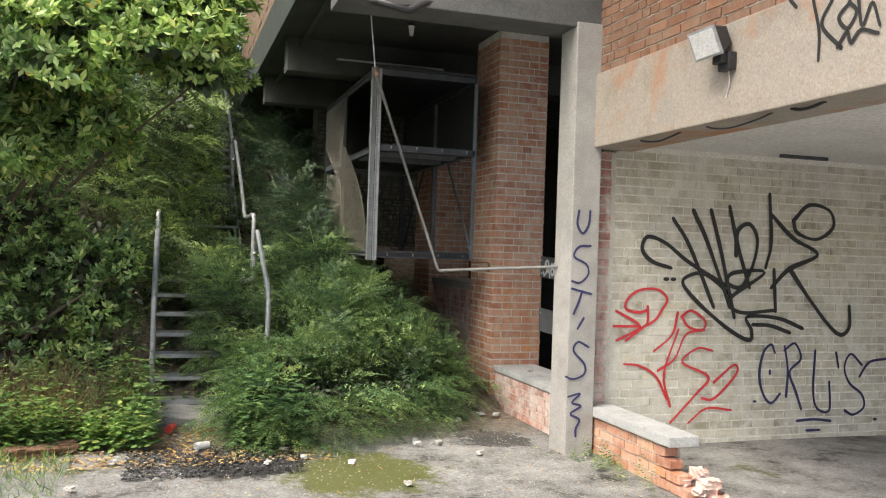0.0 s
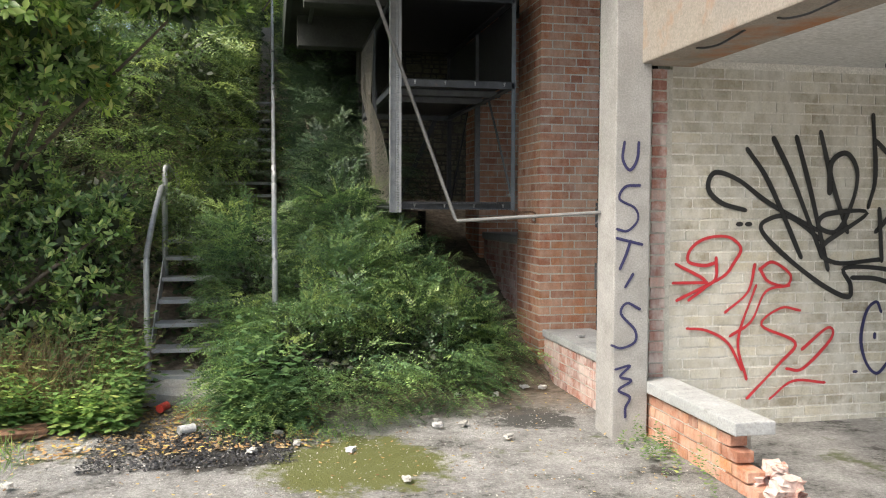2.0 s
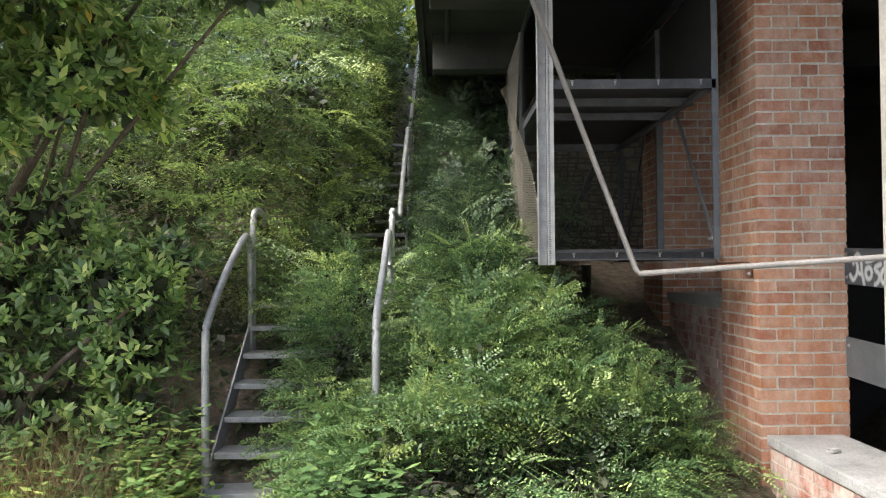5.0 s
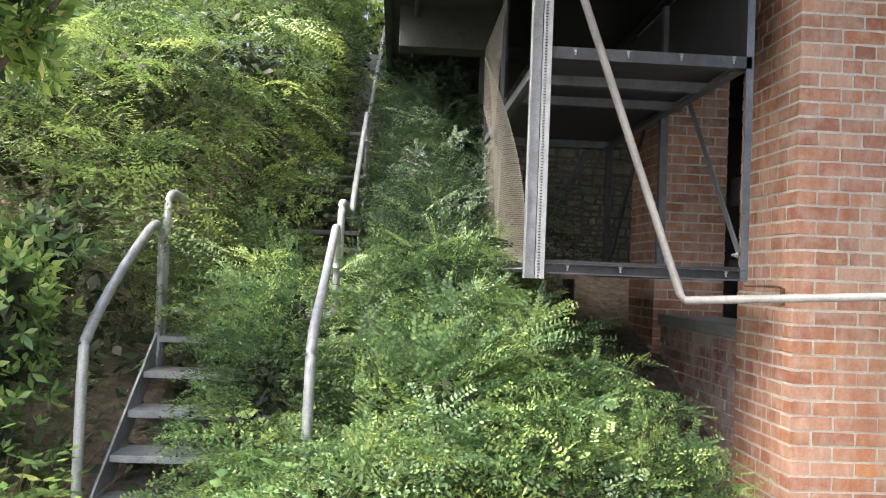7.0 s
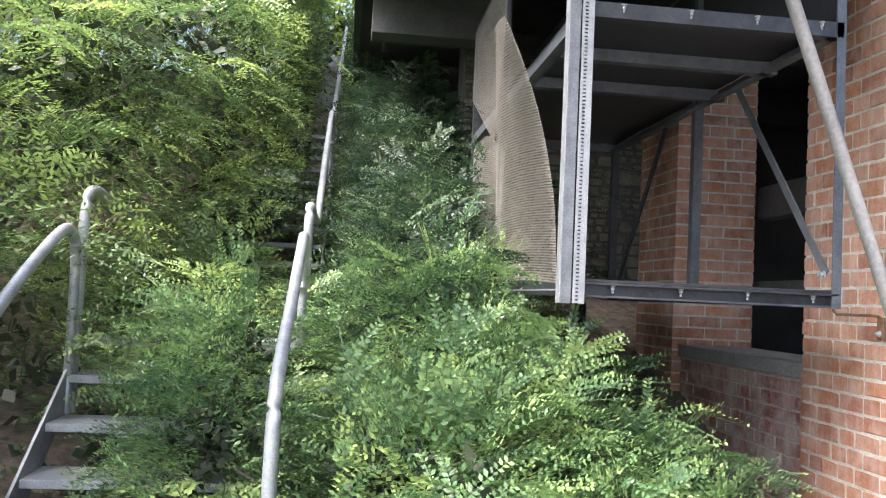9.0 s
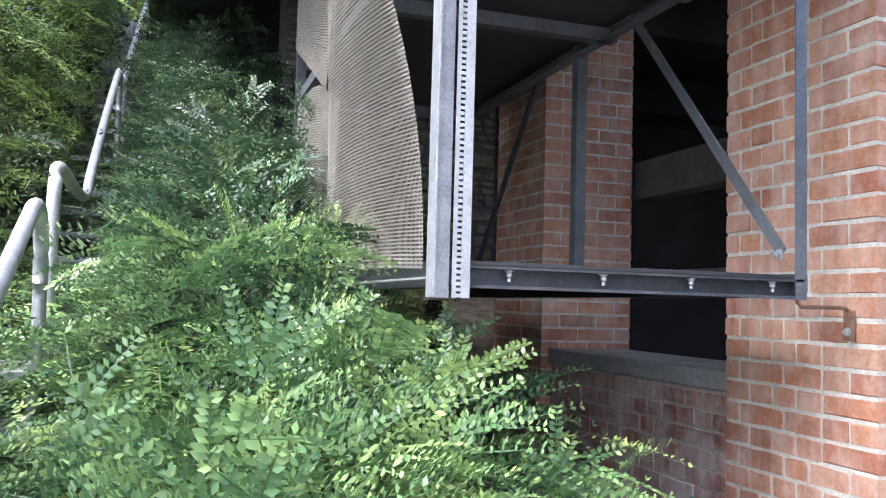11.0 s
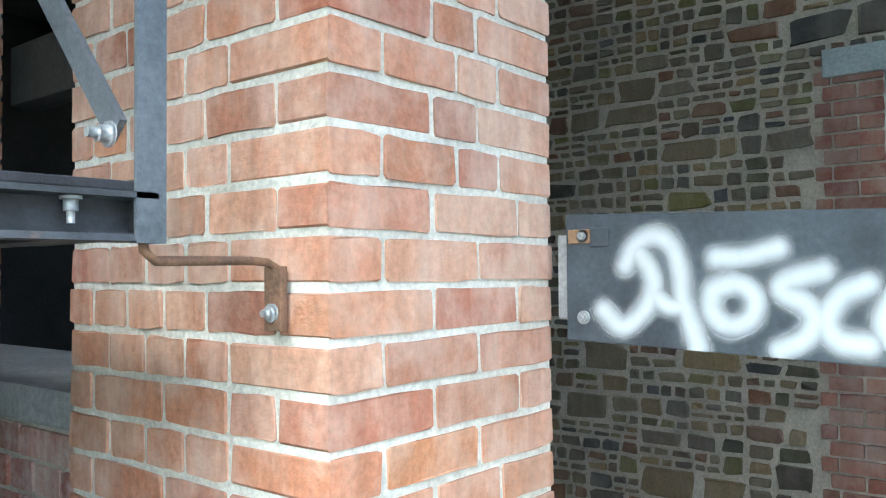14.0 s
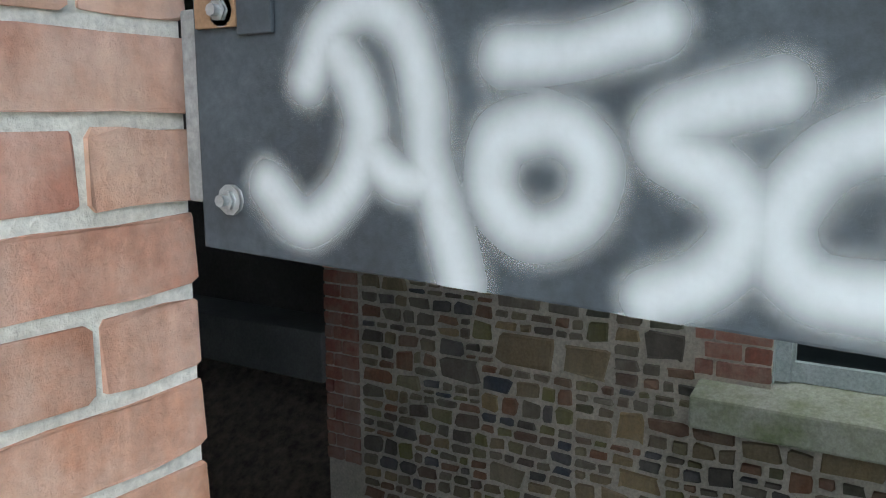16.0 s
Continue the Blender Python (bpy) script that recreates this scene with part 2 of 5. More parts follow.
LITTER_LEAF = leaf_mat("fallen_leaf", [(0.0, (0.18, 0.10, 0.05)), (0.5, (0.34, 0.22, 0.11)), (0.85, (0.46, 0.36, 0.22)), (1.0, (0.55, 0.40, 0.06))], 0.1, 0.8)


# ---- building helpers ----
def part(name, bm, material, parent=None, label=""):
    me = bpy.data.meshes.new(name)
    bm.normal_update()
    bm.to_mesh(me)
    bm.free()
    me.materials.append(material)
    ob = new(name, me)
    ob.parent = parent
    if label:
        tagged(ob, label)
    return ob


def empty(name, label, category, at=(0, 0, 0), group="", kind=""):
    ob = new(name)
    ob.location = at
    ob.empty_display_size = 0.1
    return tagged(ob, label, category, group, kind)


def box(x0, x1, y0, y1, z0, z1, bevel=0.0, bm=None):
    own = bmesh.new()
    bmesh.ops.create_cube(own, size=1)
    bmesh.ops.scale(own, vec=(x1 - x0, y1 - y0, z1 - z0), verts=own.verts)
    bmesh.ops.translate(own, vec=((x0 + x1) / 2, (y0 + y1) / 2, (z0 + z1) / 2), verts=own.verts)
    if bevel:
        bmesh.ops.bevel(own, geom=own.edges[:], offset=bevel, segments=2, affect="EDGES", profile=0.6)
    if bm is None:
        return own
    me = bpy.data.meshes.new("tmp")
    own.to_mesh(me)
    own.free()
    bm.from_mesh(me)
    bpy.data.meshes.remove(me)
    return bm


def tube(points, radius, sides=10, bm=None, taper=1.0):
    bm = bm or bmesh.new()
    pts = [Vector(p) for p in points]
    rings = []
    for i, p in enumerate(pts):
        d = (pts[min(i + 1, len(pts) - 1)] - pts[max(i - 1, 0)]).normalized()
        a = d.cross(Vector((0, 0, 1)) if abs(d.z) < 0.95 else Vector((1, 0, 0))).normalized()
        b = d.cross(a)
        r = radius * (1 + (taper - 1) * i / max(1, len(pts) - 1))
        rings.append([bm.verts.new(p + r * (math.cos(2 * math.pi * k / sides) * a + math.sin(2 * math.pi * k / sides) * b)) for k in range(sides)])
    for r0, r1 in zip(rings, rings[1:]):
        for k in range(sides):
            f = bm.faces.new((r0[k], r0[(k + 1) % sides], r1[(k + 1) % sides], r1[k]))
            f.smooth = True
    bm.faces.new(rings[0])
    bm.faces.new(rings[-1][::-1])
    return bm


def smooth_path(points, steps=6):
    """A Catmull-Rom line through the points."""
    p = [Vector(q) for q in points]
    p = [2 * p[0] - p[1]] + p + [2 * p[-1] - p[-2]]
    out = []
    for i in range(1, len(p) - 2):
        for k in range(steps):
            t = k / steps
            out.append(0.5 * (2 * p[i] + (p[i + 1] - p[i - 1]) * t + (2 * p[i - 1] - 5 * p[i] + 4 * p[i + 1] - p[i + 2]) * t * t
                              + (3 * p[i] - p[i - 1] - 3 * p[i + 1] + p[i + 2]) * t ** 3))
    return out + [p[-2]]


def bar(p, q, w, h, bm=None):
    """A flat or square bar from p to q, w across and h deep."""
    bm = bm or bmesh.new()
    p, q = Vector(p), Vector(q)
    d = (q - p).normalized()
    a = d.cross(Vector((0, 0, 1)) if abs(d.z) < 0.95 else Vector((0, 1, 0))).normalized()
    b = d.cross(a)
    r = [[bm.verts.new(c + a * sx * w / 2 + b * sy * h / 2) for sx, sy in ((-1, -1), (1, -1), (1, 1), (-1, 1))] for c in (p, q)]
    for k in range(4):
        bm.faces.new((r[0][k], r[0][(k + 1) % 4], r[1][(k + 1) % 4], r[1][k]))
    bm.faces.new(r[0][::-1])
    bm.faces.new(r[1])
    return bm


def angle_bar(p, q, w, t, side_a, side_b, bm=None):
    """An L section: two plates from p to q, spreading along side_a and side_b."""
    bm = bm or bmesh.new()
    p, q, a, b = Vector(p), Vector(q), Vector(side_a), Vector(side_b)
    prof = [Vector((0, 0)), Vector((w, 0)), Vector((w, t)), Vector((t, t)), Vector((t, w)), Vector((0, w))]
    r = [[bm.verts.new(c + a * s.x + b * s.y) for s in prof] for c in (p, q)]
    for k in range(6):
        bm.faces.new((r[0][k], r[0][(k + 1) % 6], r[1][(k + 1) % 6], r[1][k]))
    bm.faces.new(r[0][::-1])
    bm.faces.new(r[1])
    bmesh.ops.recalc_face_normals(bm, faces=bm.faces)
    return bm


def bolt(at, axis, r=0.011, length=0.03, bm=None):
    p, d = Vector(at), Vector(axis).normalized()
    bm = tube([p, p + d * 0.004], r * 1.5, 10, bm)
    tube([p + d * 0.004, p + d * length * 0.55], r, 6, bm)
    return tube([p + d * length * 0.55, p + d * length], r * 0.6, 8, bm)


def mesh_np(name, verts, faces, material, parent=None, smooth=False, uv=None):
    me = bpy.data.meshes.new(name)
    verts, faces = np.asarray(verts, np.float32), np.asarray(faces, np.int32)
    n, k = faces.shape
    me.vertices.add(len(verts))
    me.vertices.foreach_set("co", verts.ravel())
    me.loops.add(n * k)
    me.loops.foreach_set("vertex_index", faces.ravel())
    me.polygons.add(n)
    me.polygons.foreach_set("loop_start", np.arange(0, n * k, k, dtype=np.int32))
    me.polygons.foreach_set("loop_total", np.full(n, k, np.int32))
    if smooth:
        me.polygons.foreach_set("use_smooth", np.ones(n, bool))
    me.update(calc_edges=True)
    if uv is not None:
        me.uv_layers.new(name="UVMap").data.foreach_set("uv", np.asarray(uv, np.float32)[faces.ravel()].ravel())
    me.materials.append(material)
    ob = new(name, me)
    ob.parent = parent
    return ob


# ---- bricks as pieces ----
brick_meshes = {}
rng = random.Random(7)


def brick_mesh(length, depth, height, material):
    key = (round(length, 3), round(depth, 3), round(height, 3), material.name, rng.randrange(6))
    if key not in brick_meshes:
        c, L, H = 0.0045, length, height
        ring = [(0, c), (c, 0), (L * 0.36, 0), (L * 0.7, 0), (L - c, 0), (L, c), (L, H - c), (L - c, H), (L * 0.64, H), (L * 0.3, H), (c, H), (0, H - c)]
        ring = [(x + rng.uniform(-0.0022, 0.0022), z + rng.uniform(-0.0020, 0.0020)) for x, z in ring]
        bm = bmesh.new()
        back = [bm.verts.new((x, depth, z)) for x, z in ring]
        face = [bm.verts.new((x, rng.uniform(-0.0015, 0.002), z)) for x, z in ring]
        for k in range(12):
            bm.faces.new((face[k], back[k], back[(k + 1) % 12], face[(k + 1) % 12]))
        bm.faces.new(face)
        bmesh.ops.recalc_face_normals(bm, faces=bm.faces)
        bm.normal_update()
        me = bpy.data.meshes.new("brick")
        bm.to_mesh(me)
        bm.free()
        me.materials.append(material)
        brick_meshes[key] = me
    return brick_meshes[key]


def lay(parent, at, turn, length, depth, height, material, proud=0.0):
    """One brick: its face's lower left corner at the place given, seen from the front."""
    ob = new("brick", brick_mesh(length, depth, height, material))
    ob.parent = parent
    ob.matrix_basis = Matrix.Translation(at) @ Matrix.Rotation(turn, 4, "Z") @ pose(0, proud, 0, 0, 0, rng.uniform(-0.25, 0.25))
    return ob


last_joints = []


def run(width, first, joint=0.012, headers=0.5):
    """The lengths of a course's bricks along a wall; no upright joint stands over one of the course below."""
    out, at, size, joints = [], 0.0, first, []
    while at < width - 0.03:
        left = width - at
        tries = 0
        while tries < 6 and left > size and any(abs(at + size - q) < 0.028 for q in last_joints):
            size = rng.choice([0.1025, 0.215, 0.16, 0.215 if headers < 0.5 else 0.1025])
            tries += 1
        if left < size or left - size - joint < 0.045:
            size = left
        if size > 0.232:
            size = 0.1025
        out.append((at, size + rng.uniform(-0.0025, 0.0025) if size < left else size))
        joints.append(at + size)
        at += size + joint
        size = 0.1025 if rng.random() < headers else 0.215
    last_joints[:] = joints
    return out


COURSE, BRICK_H = 0.0752, 0.0625
FRONT, WEST = 0.0, -math.pi / 2   # faces that look along -y, and along -x


def pillar(name, x, y, w, d, z0, z1, label, headers_w=0.75):
    """A brick pier whose south-west corner is at x, y."""
    p = empty(name, label, "pillar", (x, y, z0), kind="structure")
    core = part("mortar_core", box(0.004, w - 0.004, 0.004, d - 0.004, 0, z1 - z0), MORTAR, p)
    saved = [[], []]
    for i in range(int((z1 - z0) / COURSE)):
        z = i * COURSE
        south_first = 0.215 if i % 2 == 0 else 0.1025
        west_corner = 0.1025 if i % 2 == 0 else 0.215
        last_joints[:] = saved[0]
        south = run(w, south_first)
        saved[0] = list(last_joints)
        for a, s in south:
            dep = west_corner if a == 0 else 0.1
            lay(p, (a, 0, z), FRONT, s, dep, BRICK_H, BRICK, rng.uniform(-0.002, 0.002))
        last_joints[:] = [q - west_corner - 0.011 for q in saved[1]]
        west = run(d - west_corner - 0.011, 0.1025, headers=headers_w)
        saved[1] = [west_corner] + [q + west_corner + 0.011 for q in last_joints]
        for a, s in west:
            # seen from the west, the face runs from north to south
            lay(p, (0, west_corner + 0.011 + a + s, z), WEST, s, 0.1, BRICK_H, BRICK, rng.uniform(-0.002, 0.002))
    return p


# ---- the ground ----
def smoothstep(a, b, v):
    t = np.clip((v - a) / (b - a), 0, 1)
    return t * t * (3 - 2 * t)


def ground_z(x, y):
    bank = np.interp(y, [8.5, 9.9, 11.7, 13.5, 16.0, 20.0, 26.0], [0.0, 0.75, 1.0, 1.85, 3.15, 5.0, 5.3])
    low = np.clip((y - 8.7) * 0.36, 0, 3.2)
    w = smoothstep(2.3, 3.3, x)
    z = bank * (1 - w) + low * w
    inside = (x > 4.6) & (y > 7.4) & (y < 16.4) & (x < 12)
    z = np.where(inside, -1.3, np.where((x > 4.6) & (y < 8), 0.0, z))
    return z


def crown_base(y):
    """The level from which the shrubs on the bank rise."""
    return min(max((y - 8.5) * 0.5, 0.0), 5.0)


def grid_lines(dense, far):
    a = [v for v in dense]
    lo, hi, step = dense[0], dense[-1], 0.6
    out_lo, out_hi = [], []
    while step < far:
        lo, hi, step = lo - step, hi + step, step * 1.7
        out_lo.append(lo)
        out_hi.append(hi)
    return np.array(out_lo[::-1] + a + out_hi)


gx = grid_lines(sorted(set([round(-4 + 0.15 * i, 3) for i in range(75)] + [4.55, 4.63, 12.0, 12.1])), 150)
gy = grid_lines(sorted(set([round(-3 + 0.15 * i, 3) for i in range(150)] + [7.36, 7.44, 16.38, 16.42])), 150)
GX, GY = np.meshgrid(gx, gy)
GZ = ground_z(GX, GY)
rough = np.array([noise.noise((a * 1.3, b * 1.3, 0)) for a, b in zip(GX.ravel(), GY.ravel())]).reshape(GX.shape)
GZ = GZ + rough * np.where((GY > 8.2) & (GZ > 0.02), 0.06, 0.012) - 0.006
nx, ny = len(gx), len(gy)
ids = np.arange(nx * ny).reshape(ny, nx)
quads = np.stack([ids[:-1, :-1], ids[:-1, 1:], ids[1:, 1:], ids[1:, :-1]], -1).reshape(-1, 4)
m, nt, b = mat("worn_asphalt_and_soil", 0.9)
asph = ramp(nt, noise_node(nt, 1.9, 8, 0.78), (0.37, (0.05, 0.047, 0.043)), (0.44, (0.185, 0.182, 0.175)), (0.66, (0.36, 0.355, 0.345)))
asph = mix(nt, 1.0, asph, ramp(nt, noise_node(nt, 45, 7, 0.85), (0.32, grey(0.45)), (0.68, grey(1.5))), "MULTIPLY")
moss = ramp(nt, noise_node(nt, 1.1, 5, 0.7), (0.60, grey(0)), (0.66, grey(0.85)))
asph = mix(nt, moss, asph, (0.075, 0.085, 0.022))
for cx, cy, rad, tone in ((2.1, 6.7, 0.62, (0.095, 0.105, 0.018)), (1.3, 7.15, 0.5, (0.035, 0.032, 0.028)), (3.5, 7.6, 0.35, (0.05, 0.05, 0.045))):
    dist = nt.nodes.new("ShaderNodeVectorMath")
    dist.operation = "DISTANCE"
    dist.inputs[1].default_value = (cx, cy, 0)
    nt.links.new(coords(nt), dist.inputs[0])
    wobble = node(nt, "ShaderNodeMath")
    wobble.operation, wobble.inputs[1].default_value, wobble.inputs[2].default_value = "MULTIPLY_ADD", 1.3, -0.65
    nt.links.new(noise_node(nt, 4.5, 7, 0.75), wobble.inputs[0])
    total = node(nt, "ShaderNodeMath")
    nt.links.new(dist.outputs["Value"], total.inputs[0])
    nt.links.new(wobble.outputs[0], total.inputs[1])
    rng_node = node(nt, "ShaderNodeMapRange", From_Min=rad, From_Max=rad * 0.75, To_Max=0.95)
    nt.links.new(total.outputs[0], rng_node.inputs[0])
    asph = mix(nt, rng_node.outputs[0], asph, tone)
soil = ramp(nt, noise_node(nt, 14, 5, 0.7), (0.35, (0.10, 0.08, 0.06)), (0.65, (0.27, 0.22, 0.17)))
sep = nt.nodes.new("ShaderNodeSeparateXYZ")
nt.links.new(coords(nt), sep.inputs[0])
edge = node(nt, "ShaderNodeMath")
edge.operation = "ADD"
wob = node(nt, "ShaderNodeMath")
wob.operation, wob.inputs[1].default_value = "MULTIPLY", 1.2
nt.links.new(noise_node(nt, 3, 4, 0.7), wob.inputs[0])
nt.links.new(sep.outputs["Y"], edge.inputs[0])
nt.links.new(wob.outputs[0], edge.inputs[1])
mr = node(nt, "ShaderNodeMapRange", From_Min=8.2, From_Max=8.9)
nt.links.new(edge.outputs[0], mr.inputs[0])
nt.links.new(mix(nt, mr.outputs[0], asph, soil), b.inputs["Base Color"])
bump(nt, b, noise_node(nt, 40, 8, 0.8), 0.9, 0.02)
ground = mesh_np("ground", np.stack([GX, GY, GZ], -1).reshape(-1, 3), quads, m, smooth=True)
tagged(ground, "cracked grey asphalt yard with moss, rising to a soil bank", "ground", kind="structure")


# ---- the large structure ----
def structure(name, bm, material, label, category="wall"):
    return tagged(part(name, bm, material), label, category, kind="structure")


PX, PY = 4.0, 9.0
SOFFIT = 3.95
column = structure("column", box(3.84, 4.09, 6.9, 7.2, -0.05, 3.5, 0.01), COLUMN_MAT, "pale weathered concrete column with black spray letters", "column")
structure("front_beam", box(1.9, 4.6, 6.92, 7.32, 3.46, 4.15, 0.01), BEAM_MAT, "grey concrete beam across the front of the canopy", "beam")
# the canopy stops short out of view, an added opening that lights the stone wall
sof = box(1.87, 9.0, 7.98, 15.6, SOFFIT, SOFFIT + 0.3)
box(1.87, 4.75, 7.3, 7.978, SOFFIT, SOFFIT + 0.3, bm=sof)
structure("ceiling_canopy", sof, SOFFIT_MAT, "concrete soffit above the passage, coloured near black for its shade", "ceiling")
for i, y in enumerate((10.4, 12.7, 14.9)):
    structure("ceiling_beam_%d" % (i + 1), box(1.95, 8.0, y - 0.13, y + 0.13, SOFFIT - 0.38, SOFFIT - 0.002, 0.008), SOFFIT_MAT, "concrete downstand beam under the soffit, its shade put into the colour", "beam")
structure("fascia", box(1.80, 1.868, 6.95, 15.62, SOFFIT - 0.06, SOFFIT + 0.42, 0.006), FASCIA_MAT, "grimy dark grey-green fascia board along the canopy edge", "fascia")
structure("lintel", box(4.02, 4.42, 2.2, 6.98, 2.49, 3.09, 0.012), LINTEL_MAT, "rust-stained painted concrete lintel with a spray tag", "beam")
structure("ceiling_room", box(4.42, 9.3, 2.2, 7.12, 2.56, 2.8), CEILING_MAT, "off-white painted ceiling of the open room", "ceiling")
structure("floor_room", box(4.45, 9.3, 2.2, 7.12, -0.35, -0.11), SLAB_MAT, "dusty concrete floor of the open room", "floor")
structure("wall_room_east", box(9.3, 9.5, 2.2, 7.4, -0.4, 2.9), CEILING_MAT, "plain grey inner wall")
structure("wall_upper", box(4.07, 4.4, 2.2, 6.98, 3.09, 6.4), MORTAR, "red brick wall above the lintel")
# two added walls close the passage; their dark colour stands for its shade
structure("wall_passage_north", box(2.0, 9.5, 15.6, 15.9, -1.4, 4.2), INNER, "added wall at the end of the passage, coloured dark for shade")
structure("wall_passage_back", box(9.0, 9.2, 7.34, 15.9, -1.4, 3.94), INNER, "added wall behind the passage, coloured dark for shade")
structure("roof_slab", box(1.9, 5.2, 2.2, 15.9, 6.4, 6.6), CONCRETE, "flat concrete roof slab", "roof")
structure("wall_canopy_front", box(1.9, 4.3, 6.96, 7.2, 4.15, 6.4), CONCRETE, "grey concrete upstand above the canopy beam")
# stops at 2.9 so that sky light passes over it to the stone wall
structure("wall_north_partition", box(4.34, 9.3, 7.148, 7.34, -1.4, 2.9), PLASTER, "plain grey partition behind the painted bricks, kept pale to bounce light")

# ---- low walls and sills ----
structure("sill_wall_core", box(4.055, 4.44, 7.21, 8.985, -0.3, 0.37), MORTAR, "mortar core of a low brick wall under a slab", "wall")
structure("sill_slab_front", box(4.03, 4.5, 7.21, 8.985, 0.372, 0.435, 0.008), SLAB_MAT, "grey concrete sill slab with dust", "sill")
structure("sill_wall_back_core", box(4.065, 4.44, 9.72, 11.28, 0.2, 1.178), DARK_MORTAR, "mortar core of a low brick wall on the bank", "wall")
structure("sill_slab_back", box(4.035, 4.5, 9.715, 11.285, 1.18, 1.258, 0.008), SLAB_MAT, "grey concrete sill slab between two brick pillars", "sill")
# unseen floor, added pale to throw light up the stone wall
structure("floor_passage", box(4.66, 9.0, 7.45, 15.6, -1.31, -1.26), CONCRETE, "added pale floor that bounces light in the sunken passage", "floor")
structure("ledge_wall_core", box(4.122, 4.28, 5.95, 7.05, -0.2, 0.298), MORTAR, "mortar core of a broken low brick wall", "wall")
structure("ledge_slab", box(4.085, 4.33, 5.79, 7.05, 0.30, 0.375, 0.008), SLAB_MAT, "broken grey concrete ledge slab", "sill")

# ---- signs in the opening ----
def plank(name, z0, z1, label, material, y0=7.22, sag=0.034):
    p = empty(name, label, "board", (4.51, 8.94, z0))
    panel = box(0, 0.02, y0 - 8.94, 0, 0, z1 - z0, 0.002)
    for v in panel.verts:
        v.co.z += v.co.y * sag
    part("panel", panel, material, p)
    return p


plank("notice_board", 1.365, 1.585, "black painted board with white spray letters between pillar and column", BOARD_MAT)
plank("lower_board", 0.80, 1.04, "grey painted board fixed below the black one", GREY_BOARD)

# ---- steel cage hung under the canopy ----
cage = empty("steel_cage", "dark steel frame cage with perforated metal panels under the canopy", "cage", (2.72, 9.03, 1.52))


def cpart(name, bm, material, label=""):
    bmesh.ops.translate(bm, vec=(-2.72, -9.03, -1.52), verts=bm.verts)
    return part(name, bm, material, cage, label)


chan = bmesh.new()
prof = [(9.03, 1.522), (9.083, 1.522), (9.083, 1.578), (9.03, 1.578), (9.03, 1.571), (9.075, 1.571), (9.075, 1.530), (9.035, 1.530)]
ends = [[chan.verts.new((x, y, z)) for y, z in prof] for x in (2.725, 3.765)]
for k in range(8):
    chan.faces.new((ends[0][k], ends[0][(k + 1) % 8], ends[1][(k + 1) % 8], ends[1][k]))
chan.faces.new(ends[0][::-1])
chan.faces.new(ends[1])
bmesh.ops.recalc_face_normals(chan, faces=chan.faces)
cpart("bottom_rail", chan, DARK_STEEL)
cpart("edge_board", box(2.74, 3.74, 9.035, 9.11, 1.5785, 1.590, 0.002), BLACK, "worn black board edge")
cpart("middle_rail", angle_bar((2.72, 9.03, 2.60), (3.765, 9.03, 2.60), 0.06, 0.008, (0, 1, 0), (0, 0, 1)), DARK_STEEL)
cpart("top_rail", angle_bar((2.72, 9.03, 3.36), (3.765, 9.03, 3.36), 0.06, 0.008, (0, 1, 0), (0, 0, 1)), DARK_STEEL)
cpart("front_post", angle_bar((3.775, 9.03, 1.52), (3.775, 9.03, 3.42), 0.038, 0.006, (-1, 0, 0), (0, 1, 0)), GREY_STEEL)
for y in (9.6, 10.15, 11.85):
    cpart("cross_rail", angle_bar((2.72, y, 2.60), (3.79, y, 2.60), 0.055, 0.008, (0, 1, 0), (0, 0, 1)), GREY_STEEL)
for x in (2.70, 3.76):
    cpart("side_rail", angle_bar((x, 9.05, 2.60), (x, 11.9, 2.60), 0.055, 0.008, (1 if x < 3 else -1, 0, 0), (0, 0, 1)), GREY_STEEL)
    cpart("side_rail_low", angle_bar((x, 9.05, 1.525), (x, 11.9, 1.525), 0.07, 0.008, (1 if x < 3 else -1, 0, 0), (0, 0, 1)), DARK_STEEL)
    cpart("side_rail_high", angle_bar((x, 9.05, 3.36), (x, 11.9, 3.36), 0.06, 0.008, (1 if x < 3 else -1, 0, 0), (0, 0, 1)), DARK_STEEL)
cpart("brace", bar((3.765, 9.12, 1.66), (3.765, 9.95, 2.61), 0.010, 0.036), GREY_STEEL)
cpart("middle_post", bar((3.765, 10.44, 1.56), (3.765, 10.44, 3.4), 0.05, 0.05), GREY_STEEL)
for x in (2.72, 3.76):
    cpart("back_post", bar((x, 11.88, 1.53), (x, 11.88, 3.4), 0.05, 0.05), DARK_STEEL)
cpart("back_brace", bar((3.10, 11.85, 1.55), (3.72, 11.9, 2.9), 0.04, 0.05), DARK_STEEL)
cpart("back_brace", bar((3.765, 11.80, 1.6), (3.765, 10.9, 2.61), 0.012, 0.045), DARK_STEEL)
cpart("floor_board", box(2.72, 3.75, 9.112, 11.9, 1.58, 1.592), BLACK, "black board floor")
cpart("upper_deck", box(2.71, 3.75, 9.10, 11.84, 2.662, 2.676), BLACK, "dark board deck of the upper level")
cpart("side_board", box(3.772, 3.784, 9.10, 11.85, 2.68, 3.36), BLACK, "dark board closing the upper level")
cpart("roof_board", box(2.70, 3.78, 9.06, 11.9, 3.43, 3.46), BLACK)
cpart("support_leg", tube([(3.25, 10.9, 1.5), (3.26, 10.92, 0.4)], 0.045, 12), BLACK)
for k in range(4):
    cpart("bolt", bolt((2.86 + 0.27 * k, 9.048, 1.570), (0, 0, -1), 0.008, 0.03), GALV)
    cpart("bolt", bolt((2.86 + 0.27 * k, 9.028, 2.655), (0, 0, -1), 0.008, 0.034), GALV)
